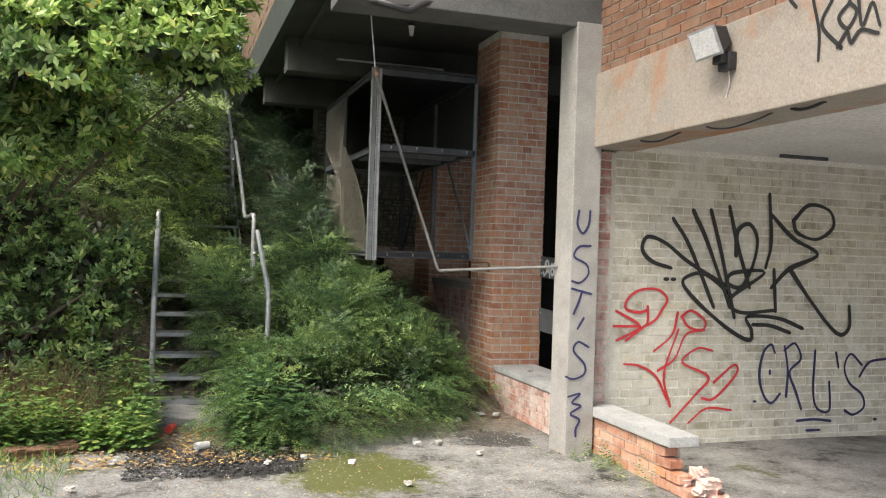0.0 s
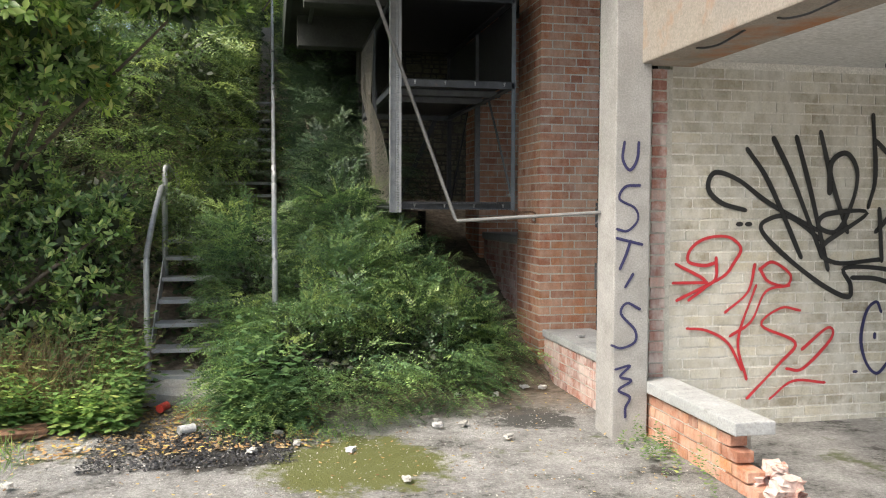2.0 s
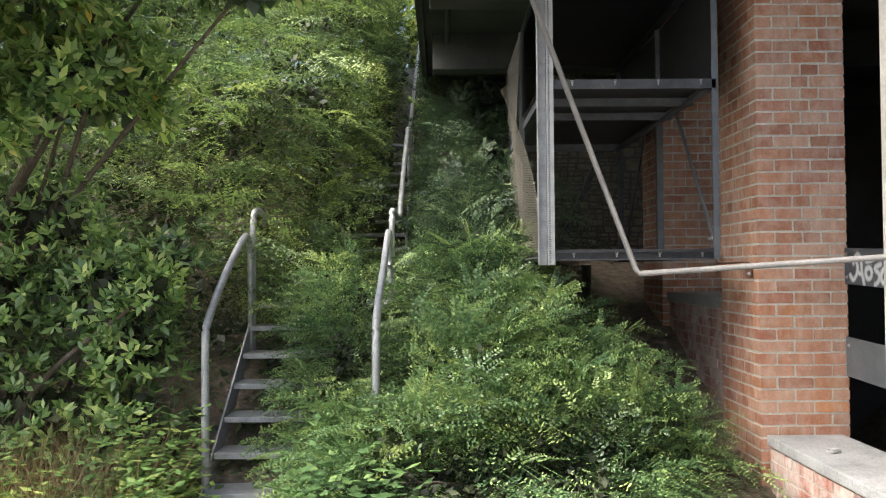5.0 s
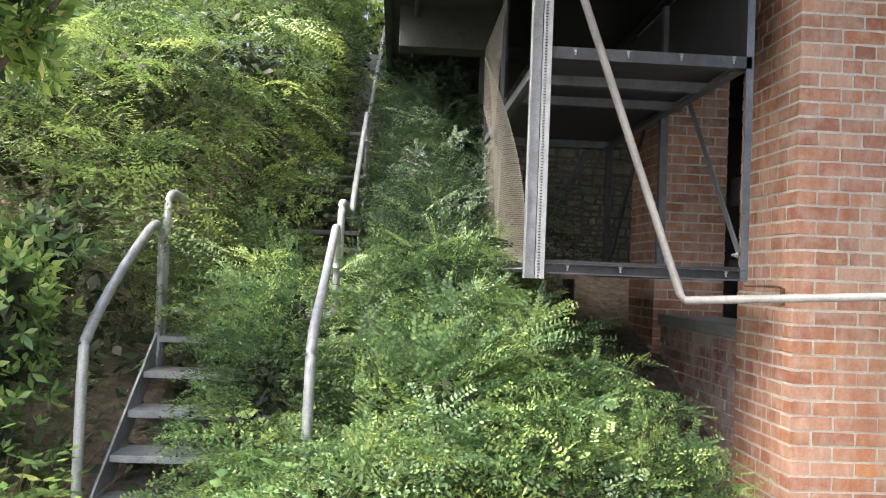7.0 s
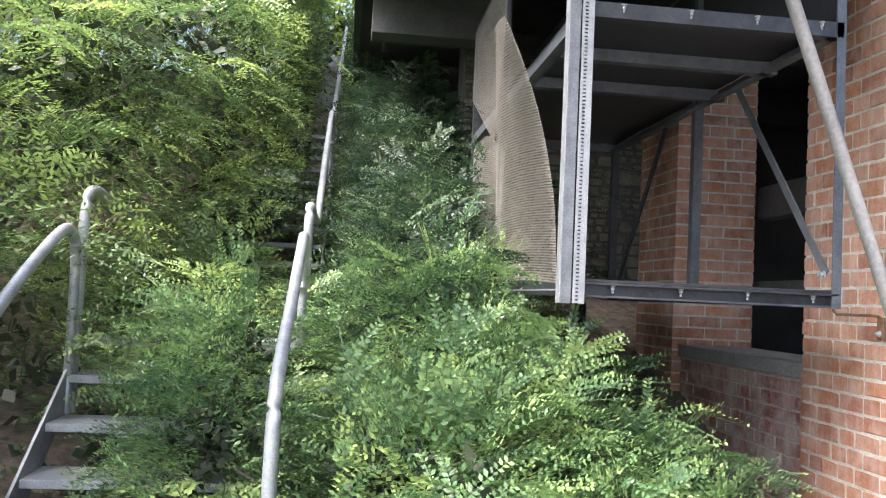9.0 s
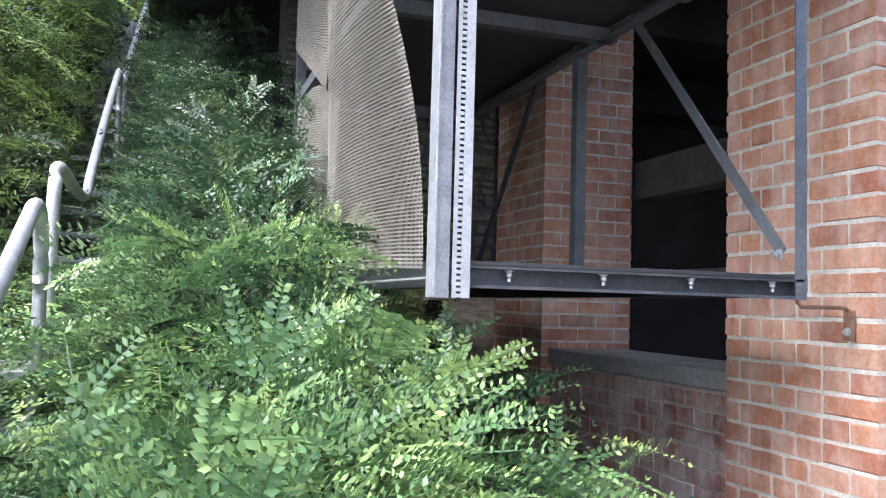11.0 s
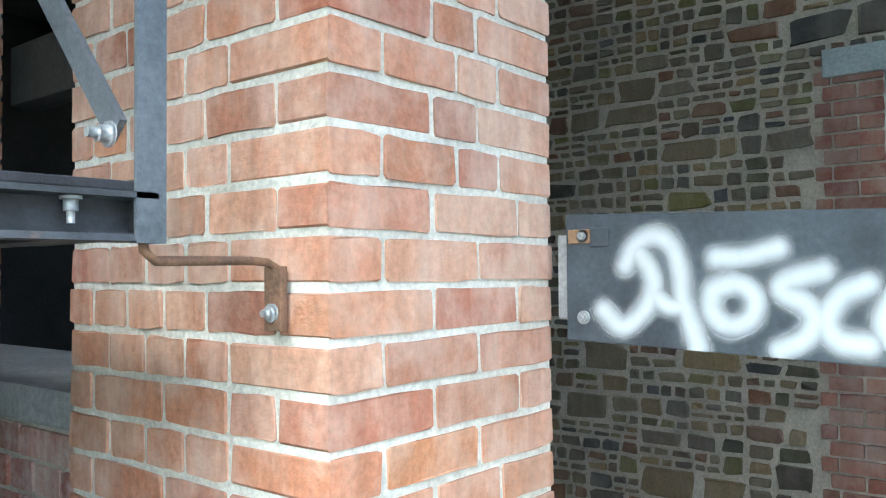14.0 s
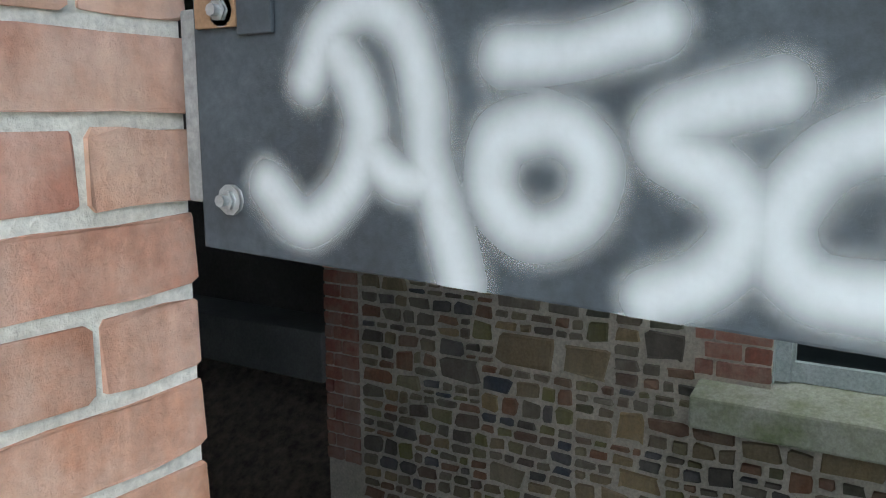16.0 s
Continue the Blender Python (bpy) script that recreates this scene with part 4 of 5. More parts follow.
def leafy(name, label, category, at, blobs, count, leaf, whorl, material, stems, core):
    """A broad-leaved crown of whorls, with leaves inside coloured darker for shade, and limbs."""
    t = empty(name, label, category, at)
    pos, out = blob_points(blobs, count, inner=0.6)
    v, f = rosettes(pos, out, leaf, whorl, 0.40)
    p2, o2 = blob_points(blobs, count, inner=0.4)
    d2 = unit(nrng.normal(size=p2.shape))
    ln = nrng.uniform(0.7, 1.3, len(p2)) * core
    v2, f2 = leaves(p2 - o2 * core * 1.5, d2, unit(np.cross(d2, o2 + nrng.normal(size=p2.shape) * 0.5)), ln, ln * 0.6, False)
    tagged(mesh_np("foliage", v - np.array(at), f, material, t), kind="stuff")
    tagged(mesh_np("inner_leaves", v2 - np.array(at), f2, SHADED_LEAF if material is SHRUB_LEAF else IVY_LEAF, t), kind="stuff")
    for k in range(stems):
        b = blobs[k % len(blobs)]
        end, start = Vector(b[:3]), Vector(at) + Vector((rng.uniform(-0.15, 0.15), rng.uniform(-0.15, 0.15), -0.1))
        mid = start.lerp(end, 0.5) + Vector((rng.uniform(-0.2, 0.2), rng.uniform(0.0, 0.3), rng.uniform(0, 0.25)))
        part("branch", tube([q - Vector(at) for q in smooth_path([start, mid, end], 5)], 0.03, 7, None, 0.3), BARK, t)
    return t


leafy("broadleaf_tree", "broad-leaved evergreen tree with glossy leaves overhanging the steps", "tree", (-1.6, 9.2, 0.2),
      [(0.45, 8.1, 3.3, 0.8, 0.55, 0.62), (-0.35, 7.9, 3.0, 0.8, 0.6, 0.75), (-1.3, 8.0, 2.6, 0.9, 0.7, 0.9), (-0.2, 8.2, 3.75, 1.1, 0.6, 0.45), (-1.5, 8.1, 3.6, 1.0, 0.7, 0.6), (-2.6, 8.2, 3.0, 1.1, 0.8, 1.0), (-3.8, 8.4, 2.8, 1.2, 0.9, 1.2),
       (0.9, 8.4, 3.75, 0.5, 0.4, 0.35), (-0.7, 8.0, 2.25, 0.6, 0.45, 0.4), (-0.1, 8.6, 2.5, 0.6, 0.5, 0.5), (1.0, 8.3, 3.05, 0.4, 0.3, 0.25)],
      9500, 0.098, 7, TREE_LEAF, 12, 0.13)
leafy("broadleaf_shrub", "low broad-leaved shrub with glossy leaves beside the steps", "bush", (-0.9, 9.0, 0.1),
      [(-0.15, 9.0, 1.25, 0.55, 0.4, 0.5), (-0.9, 8.8, 1.2, 0.7, 0.5, 0.6), (-1.8, 8.7, 1.2, 0.8, 0.55, 0.7), (-2.8, 8.7, 1.4, 0.9, 0.6, 0.9), (0.2, 8.8, 0.95, 0.32, 0.3, 0.35), (-0.6, 9.0, 1.75, 0.6, 0.4, 0.4), (0.38, 8.5, 1.35, 0.2, 0.2, 0.2), (0.36, 8.9, 1.55, 0.28, 0.25, 0.2), (0.1, 8.7, 1.3, 0.35, 0.3, 0.35),
       (-0.5, 8.8, 0.55, 0.7, 0.4, 0.5), (-1.6, 8.7, 0.6, 0.9, 0.4, 0.5), (0.1, 8.85, 0.5, 0.42, 0.3, 0.4), (-2.8, 8.8, 0.6, 0.9, 0.4, 0.5)],
      3000, 0.078, 6, SHRUB_LEAF, 9, 0.11)
leafy("far_tree", "sunlit trees at the top of the bank", "tree", (0.5, 24, 5.5),
      [(-7, 21, 8, 3.5, 2.5, 4), (-2.5, 23, 9, 3.5, 2.5, 4.5), (2, 25, 9.5, 3.5, 2.5, 5), (6, 26, 9, 3.5, 2.5, 5), (-5, 17, 6, 2.5, 2.5, 3), (-9, 15, 5, 3, 4, 4)],
      6000, 0.24, 6, FAR_LEAF, 6, 0.3)
leafy("bank_tree", "bright yellow-green tree above the top of the steps", "tree", (0.9, 20.5, 4.6),
      [(1.6, 21, 7.6, 1.3, 1.0, 1.6), (0.5, 20, 6.6, 1.0, 1.3, 1.0), (2.8, 20.6, 7.2, 1.3, 1.2, 2.0), (1.2, 21.5, 6.0, 1.2, 0.8, 1.0), (0.2, 19.2, 5.9, 0.7, 0.8, 0.7), (2.2, 22, 5.6, 1.4, 0.8, 1.2)],
      3000, 0.13, 6, FAR_LEAF, 6, 0.2)


def scatter(name, label, category, n, region, place, material, kind="stuff"):
    """n small leaves or blades over a stretch of ground; place gives axes and sizes."""
    x0, x1, y0, y1 = region
    x, y = nrng.uniform(x0, x1, n), nrng.uniform(y0, y1, n)
    p = np.stack([x, y, ground_z(x, y)], 1)
    d, sd, ln, wd, lift, fold = place(p)
    p[:, 2] += lift
    v, f = leaves(p, d, sd, ln, wd, fold)
    ob = mesh_np(name, v, f, material)
    return tagged(ob, label, category, kind=kind)


def lying(size, lift=0.006, spread=0.12, wide=0.6):
    def place(p):
        n = len(p)
        a = nrng.uniform(0, 2 * math.pi, n)
        d = unit(np.stack([np.cos(a), np.sin(a), nrng.normal(size=n) * spread], 1))
        sd = unit(np.cross(d, np.array([0, 0, 1.0]) + nrng.normal(size=(n, 3)) * spread))
        ln = size * nrng.uniform(0.4, 1.3, n)
        return d, sd, ln, ln * wide, lift + nrng.random(n) * lift, True
    return place


def blades(height, width, lean=0.35):
    def place(p):
        n = len(p)
        d = unit(np.stack([nrng.normal(size=n) * lean, nrng.normal(size=n) * lean, np.ones(n)], 1))
        sd = unit(np.cross(d, nrng.normal(size=(n, 3))))
        ln = height * nrng.uniform(0.4, 1.2, n)
        return d, sd, ln, width * nrng.uniform(0.6, 1.3, n), -0.01, False
    return place


scatter("ground_ivy", "low green leaves covering the bank", "ground cover", 16000, (-5, 2.7, 8.5, 20), lying(0.09, 0.05, 0.5), IVY_LEAF)
scatter("leaf_litter", "brown and yellow fallen leaves on the asphalt", "leaf litter", 3600, (-2.5, 2.0, 7.05, 8.5), lying(0.045), LITTER_LEAF)
scatter("scattered_leaf_litter", "sparse fallen leaves and chips on the yard", "leaf litter", 1500, (-2, 4.0, 4.0, 8.6), lying(0.026), LITTER_LEAF)
scatter("gravel", "pale grit and gravel lying on the asphalt", "gravel", 4200, (-0.8, 4.0, 4.8, 7.8), lying(0.012, 0.004, 0.35, 0.85), CONCRETE)
scatter("mulch", "dark rotting leaves and bark on the yard", "leaf litter", 3600, (0.5, 1.75, 6.75, 7.6), lying(0.03, 0.005, 0.3, 0.5), BLACK)
scatter("dry_grass", "dry reddish-brown grass and seed heads at the foot of the bank", "grass", 6000, (-3.2, 0.40, 7.95, 8.85), blades(0.72, 0.0055, 0.65), DRY_GRASS)
scatter("grass", "green grass tufts at the edge of the yard", "grass", 3000, (-3.2, -0.3, 7.35, 8.0), blades(0.2, 0.008, 0.5), WEED_LEAF)
scatter("step_grass", "short grass and moss beside the bush", "grass", 500, (1.2, 2.2, 7.2, 7.6), blades(0.05, 0.006, 0.6), WEED_LEAF)
scatter("yard_grass", "pale green grass tufts on the cracked yard", "grass", 1800, (-2.2, 0.15, 6.2, 7.5), blades(0.14, 0.006, 0.7), WEED_LEAF)


def weed_patch(name, label, n, region, height, leaf, pairs=6, material=WEED_LEAF):
    x0, x1, y0, y1 = region
    x, y = nrng.uniform(x0, x1, n), nrng.uniform(y0, y1, n)
    p = np.stack([x, y, ground_z(x, y)], 1)
    d = unit(np.stack([nrng.normal(size=n) * 0.16, -0.12 + nrng.normal(size=n) * 0.16, np.ones(n)], 1))
    L = height * nrng.uniform(0.45, 1.15, n) * np.array([0.75 + 0.7 * noise.noise((a * 1.7, b * 1.7, 3)) for a, b in zip(x, y)])
    vs, fs, off = [], [], 0
    for k in range(pairs):
        s = 0.15 + 0.85 * k / pairs
        q = p + d * (L * s)[:, None]
        for sg in (0, math.pi):
            a = k * 1.57 + sg + nrng.normal(size=n) * 0.3 + np.arange(n)
            ld = unit(np.stack([np.cos(a), np.sin(a), nrng.uniform(-0.45, 0.25, n)], 1))
            sd = unit(np.cross(ld, np.array([0, 0, 1.0]) + nrng.normal(size=(n, 3)) * 0.2))
            ln = leaf * nrng.uniform(0.7, 1.3, n) * (1.1 - 0.5 * s)
            v, f = leaves(q, ld, sd, ln, ln * 0.58, True)
            vs.append(v)
            fs.append(f + off)
            off += len(v)
    return tagged(mesh_np(name, np.concatenate(vs), np.concatenate(fs), material), label, "weeds", kind="stuff")


weed_patch("nettle_patch", "tall green nettles at the foot of the bank", 520, (-1.2, 0.70, 7.55, 8.35), 0.85, 0.08)
weed_patch("nettle_clump", "dark green nettles beside the lowest step", 85, (1.30, 1.80, 7.5, 7.95), 0.72, 0.115, 7, NETTLE_LEAF)
weed_patch("bramble_patch", "low green weeds along the bank", 520, (-3.2, -0.2, 7.6, 8.4), 0.55, 0.06)
weed_patch("rail_weeds", "tall green weeds round the foot of the handrail", 90, (0.1, 0.62, 8.15, 8.75), 1.05, 0.085)
weed_patch("column_weeds", "small weeds at the foot of the column", 26, (3.80, 4.08, 6.3, 6.85), 0.22, 0.035)
weed_patch("ledge_weeds", "thin weeds growing by the low wall", 12, (3.75, 4.05, 5.7, 6.3), 0.30, 0.03)

# ---- spray paint ----
def spray_mat(name, tone, soft, rough=0.6, cover=1.0):
    """Paint whose edge fades out over the part of the stroke given by soft."""
    m, nt, b = mat(name, rough)
    nt.links.new(ramp(nt, noise_node(nt, 30, 4, 0.6), (0.3, tuple(c * 0.85 for c in tone)), (0.7, tone)), b.inputs["Base Color"])
    uv = nt.nodes.new("ShaderNodeUVMap")
    sp = nt.nodes.new("ShaderNodeSeparateXYZ")
    nt.links.new(uv.outputs[0], sp.inputs[0])
    r = node(nt, "ShaderNodeMapRange", From_Min=0.0, From_Max=soft, To_Max=cover)
    r.interpolation_type = "SMOOTHSTEP"
    nt.links.new(sp.outputs["X"], r.inputs[0])
    nt.links.new(r.outputs[0], b.inputs["Alpha"])
    return m


def strokes(name, lines, to_world, width, material, label, fade=1.0):
    """Flat painted strokes, one after another, each laid a hair above the last."""
    t = empty(name, label, "graffiti", to_world(*lines[0][0], 0.0))
    for k, line in enumerate(lines):
        pts = [Vector((a, b, 0)) for a, b in line]
        pts = smooth_path(pts, 6) if len(pts) > 2 else [pts[0].lerp(pts[1], i / 4) for i in range(5)]
        d0, d1 = (pts[0] - pts[1]).normalized(), (pts[-1] - pts[-2]).normalized()
        caps = ((0.5, 0.03), (0.48, 0.28), (0.43, 0.51), (0.35, 0.71), (0.22, 0.90))
        widths = [c for _, c in caps] + [1.0] * len(pts) + [c for _, c in caps[::-1]]
        pts = [pts[0] + d0 * width * o for o, _ in caps] + pts + [pts[-1] + d1 * width * o for o, _ in caps[::-1]]
        bm = bmesh.new()
        uvl = bm.loops.layers.uv.new("UVMap")
        rows, n = [], len(pts)
        for i, p in enumerate(pts):
            d = (pts[min(i + 1, n - 1)] - pts[max(i - 1, 0)]).normalized()
            nrm = Vector((-d.y, d.x, 0))
            w = width * (0.85 + 0.3 * noise.noise(p * 3)) * (1 if fade == 1 else 1 + (fade - 1) * (1 - i / n))
            w *= widths[i]
            edge = widths[i]
            a, c = pts[max(i - 2, 0)], pts[min(i + 2, n - 1)]
            turn = (p - a).to_2d().angle_signed((c - p).to_2d(), 0.0) if (p - a).length * (c - p).length > 1e-9 else 0.0
            room = 0.92 * (c - a).length / 2 / max(abs(turn), 1e-4)
            row = []
            for q in (-0.5, 0.0, 0.5):
                off = q * w if q * turn > 0 else math.copysign(min(abs(q * w), room), q) if q else 0.0
                row.append((bm.verts.new(Vector(to_world(*(p + nrm * off).xy, 0.0006 * k + 0.00002 * i)) - t.location), (1 - abs(off) / (w * 0.5)) * edge))
            rows.append(row)
        for r0, r1 in zip(rows, rows[1:]):
            for j in range(2):
                c = (r0[j], r0[j + 1], r1[j + 1], r1[j])
                f = bm.faces.new([v for v, _ in c])
                for lp, (_, e) in zip(f.loops, c):
                    lp[uvl].uv = (e, 0)
        part("stroke", bm, material, t)
    return t


BLACK_TAG = [[(4.89, 1.53), (4.71, 1.58), (4.61, 1.68), (4.66, 1.79), (4.84, 1.74), (5.08, 1.58), (5.46, 1.39)],
    [(4.91, 1.95), (5.08, 1.72), (5.34, 1.20)],
    [(5.11, 2.03), (5.26, 1.76), (5.51, 1.20)],
    [(5.29, 2.04), (5.41, 1.66), (5.56, 1.11)],
    [(5.48, 2.08), (5.58, 1.73), (5.71, 1.38)],
    [(5.56, 1.66), (5.57, 1.87), (5.69, 1.94), (5.78, 1.81), (5.75, 1.60), (5.63, 1.38), (5.48, 1.41), (5.54, 1.50), (5.87, 1.51), (5.51, 1.27), (5.62, 1.15), (5.98, 1.17)],
    [(5.90, 2.21), (5.93, 1.78), (5.88, 1.56)],
    [(5.93, 2.03), (6.17, 1.83), (6.45, 1.69), (6.14, 1.55), (5.95, 1.38)],
    [(5.97, 1.53), (6.00, 1.17)],
    [(6.14, 1.55), (6.37, 1.28), (6.61, 1.03), (6.75, 0.95), (6.84, 1.03), (6.83, 1.21)]]
BLACK_LOOPS = [[(6.17, 1.99), (6.34, 2.14), (6.57, 2.10), (6.62, 1.95), (6.44, 1.83), (6.22, 1.88), (6.17, 1.99)],
    [(5.51, 1.31), (5.25, 1.48), (5.07, 1.46), (5.03, 1.38), (5.22, 1.20), (5.52, 0.99), (5.73, 0.90), (5.75, 0.99), (5.70, 1.11), (6.03, 1.10), (6.30, 1.01)],
    [(5.77, 1.04), (5.96, 1.03), (6.16, 0.97)],
    [(4.85, 1.43), (4.86, 1.43)],
    [(4.92, 1.43), (4.93, 1.43)]]
RED_TAG = [[(4.68, 1.16), (4.59, 1.14), (4.47, 1.17), (4.49, 1.26), (4.60, 1.33), (4.77, 1.34), (4.87, 1.26), (4.82, 1.16), (4.75, 1.07), (4.61, 1.00), (4.39, 0.90)],
    [(4.38, 1.15), (4.61, 1.02), (4.48, 0.90)],
    [(4.36, 1.02), (4.61, 1.02)],
    [(4.68, 1.19), (4.68, 1.05), (4.59, 0.98)],
    [(4.98, 1.14), (4.93, 0.95), (4.76, 0.81)],
    [(5.02, 1.11), (5.12, 1.16), (5.26, 1.07), (5.23, 0.99), (5.09, 1.02), (5.02, 1.11)],
    [(5.25, 0.99), (5.07, 0.95), (4.96, 0.74), (4.80, 0.64)],
    [(4.99, 0.99), (4.86, 0.61), (4.93, 0.33)],
    [(5.34, 0.81), (5.19, 0.83), (5.04, 0.71), (5.31, 0.58), (5.19, 0.43), (4.94, 0.19)],
    [(4.47, 0.70), (4.62, 0.68), (4.78, 0.59), (4.89, 0.40)],
    [(5.37, 0.53), (5.57, 0.68), (5.60, 0.60), (5.38, 0.39), (5.25, 0.39)],
    [(5.12, 0.18), (5.30, 0.30), (5.55, 0.28)]]
BLUE_TAG = [[(6.01, 0.79), (5.97, 0.86), (5.89, 0.79), (5.85, 0.59), (5.90, 0.41), (5.99, 0.33), (6.08, 0.41)],
    [(6.12, 0.84), (6.16, 0.62), (6.15, 0.39)],
    [(6.12, 0.81), (6.23, 0.87), (6.30, 0.73), (6.18, 0.61), (6.25, 0.44), (6.32, 0.27)],
    [(6.46, 0.80), (6.45, 0.44), (6.50, 0.27), (6.64, 0.25), (6.63, 0.51)],
    [(6.70, 0.78), (6.73, 0.65)],
    [(7.00, 0.67), (6.87, 0.77), (6.80, 0.65), (6.86, 0.50), (7.01, 0.39), (7.04, 0.27), (6.92, 0.20), (6.82, 0.24)],
    [(6.98, 0.56), (7.09, 0.69), (7.28, 0.72)],
    [(6.28, 0.16), (6.46, 0.17), (6.65, 0.15)],
    [(6.39, 0.07), (6.53, 0.07)],
    [(5.96, 0.62), (5.96, 0.60)],
    [(5.80, 0.35), (5.81, 0.35)],
    [(7.17, 0.15), (7.18, 0.15)]]
COLUMN_TAG = [[(3.90, 1.97), (3.89, 1.86), (3.94, 1.79), (3.99, 1.86), (4.00, 1.97)],
    [(4.01, 1.69), (3.91, 1.68), (3.87, 1.60), (3.98, 1.54), (4.00, 1.46), (3.93, 1.39), (3.86, 1.40)],
    [(3.86, 1.34), (4.03, 1.30)],
    [(3.95, 1.32), (3.92, 1.23), (3.88, 1.14)],
    [(3.97, 1.10), (3.92, 1.02)],
    [(4.02, 0.87), (3.93, 0.91), (3.89, 0.84), (3.99, 0.73), (3.99, 0.65), (3.90, 0.61), (3.83, 0.63)],
    [(3.86, 0.47), (3.96, 0.49), (3.89, 0.42), (3.97, 0.39), (3.88, 0.33), (3.96, 0.28), (3.93, 0.21), (3.93, 0.15)]]
LINTEL_TAG = [[(4.46, 3.03), (4.41, 2.85), (4.41, 2.70)],
    [(4.32, 3.00), (4.39, 2.88), (4.25, 2.73)],
    [(4.64, 3.08), (4.59, 3.03)],
    [(4.20, 2.95), (4.27, 2.89), (4.21, 2.82), (4.15, 2.89), (4.20, 2.95)],
    [(4.14, 2.95), (4.11, 2.81), (4.05, 2.91), (4.00, 2.79)],
    [(4.27, 2.74), (4.21, 2.80), (4.18, 2.74), (4.12, 2.79), (4.01, 2.75)]]
BOARD_WORD = [[(8.826, 1.493), (8.806, 1.528), (8.77, 1.54), (8.741, 1.52), (8.729, 1.48), (8.726, 1.441), (8.711, 1.396), (8.701, 1.362)],
    [(8.8, 1.513), (8.782, 1.488), (8.775, 1.458), (8.793, 1.417), (8.832, 1.391), (8.867, 1.419)],
    [(8.771, 1.442), (8.75, 1.427), (8.73, 1.427)],
    [(8.642, 1.465), (8.673, 1.453), (8.677, 1.420), (8.651, 1.398), (8.619, 1.409), (8.609, 1.437), (8.623, 1.458), (8.642, 1.465)],
    [(8.669, 1.504), (8.623, 1.505), (8.576, 1.516)],
    [(8.512, 1.481), (8.562, 1.468), (8.570, 1.451), (8.536, 1.433), (8.524, 1.408), (8.543, 1.380), (8.575, 1.364)],
    [(8.454, 1.463), (8.489, 1.446), (8.509, 1.411), (8.494, 1.382), (8.454, 1.377)],
    [(8.353, 1.468), (8.387, 1.472), (8.422, 1.440), (8.432, 1.402), (8.411, 1.380), (8.375, 1.398), (8.352, 1.440), (8.346, 1.465), (8.342, 1.420), (8.324, 1.384)]]

BLACK_PAINT = spray_mat("black_spray", (0.02, 0.02, 0.02), 0.35)
RED_PAINT = spray_mat("red_spray", (0.55, 0.03, 0.04), 0.4)
BLUE_PAINT = spray_mat("dark_blue_spray", (0.03, 0.03, 0.10), 0.35)
WHITE_PAINT = spray_mat("white_spray", (0.54, 0.58, 0.60), 1.0)
on_wall = lambda a, b, h: (a, 7.090 - h, b)
on_column = lambda a, b, h: (a, 6.896 - h, b)
on_lintel = lambda a, b, h: (4.016 - h, a, b)
on_board = lambda a, b, h: (4.5065 - h, a, max(1.3665, b))
strokes("black_tag", BLACK_TAG, on_wall, 0.052, BLACK_PAINT, "black spray tag with long sweeping letters on the painted wall")
strokes("black_loops", BLACK_LOOPS, on_wall, 0.05, BLACK_PAINT, "black spray loops and underlines of a wall tag")
strokes("red_tag", RED_TAG, on_wall, 0.03, RED_PAINT, "red spray tag on the painted brick wall")
strokes("blue_tag", BLUE_TAG, on_wall, 0.034, BLUE_PAINT, "dark blue spray letters CRL'S on the painted wall")
strokes("column_letters", COLUMN_TAG, on_column, 0.026, BLUE_PAINT, "black spray letters USTI'S down the column")
strokes("lintel_tag", LINTEL_TAG, on_lintel, 0.03, BLACK_PAINT, "black spray tag on the lintel")
# the white word: one thin film of paint whose cover falls off with the distance from the sprayed lines
word = empty("board_word", "soft white spray word on the black board", "graffiti", (4.509, 8.6, 1.37))
word_pts = np.array([tuple(q)[:2] for ln in BOARD_WORD for q in smooth_path([Vector((a, c, 0)) for a, c in ln], 8)])
wb = bmesh.new()
wuv = wb.loops.layers.uv.new("UVMap")
ys, zs = np.linspace(8.27, 8.93, 165), np.linspace(1.3655, 1.5845, 55)
cover, grid = {}, []
for z_level in zs:
    grid.append([])
    for y in ys:
        z = z_level + 0.034 * (y - 8.94)
        v = wb.verts.new((4.5085 - 4.509, y - 8.6, z - 1.37))
        gap = float(np.min(np.hypot(word_pts[:, 0] - y, word_pts[:, 1] - z)))
        cover[v] = max(0.0, 1 - gap / (0.0315 + 0.007 * noise.noise((y * 14, z * 14, 2))))
        grid[-1].append(v)
for j in range(54):
    for i in range(164):
        quad = (grid[j][i], grid[j + 1][i], grid[j + 1][i + 1], grid[j][i + 1])
        if any(cover[v] > 0 for v in quad):
            f = wb.faces.new(quad)
            for lp in f.loops:
                lp[wuv].uv = (cover[lp.vert], 0)
bmesh.ops.delete(wb, geom=[v for v in wb.verts if not v.link_faces], context="VERTS")
part("paint", wb, WHITE_PAINT, word)

# ---- fixings of the boards ----
clip = empty("board_batten", "pale batten with bolts holding the boards to the pillar", "batten", (4.53, 8.94, 1.40))
part("strip", box(-0.014, 0.02, 0.002, 0.022, 0, 0.15, 0.003), GALV, clip)
part("strip", box(-0.014, 0.02, 0.002, 0.022, -0.6, -0.37, 0.003), GALV, clip)
for z in (0.005, 0.145):
    part("bolt", bolt((-0.021, -0.035, z), (-1, 0, 0), 0.008, 0.014), GALV, clip)
part("bolt", bolt((-0.021, -0.045, -0.41), (-1, 0, 0), 0.008, 0.012), GALV, clip)
patch = empty("splintered_patch", "torn brown wood around a bolt on the black board", "wood", (4.506, 8.905, 1.545))
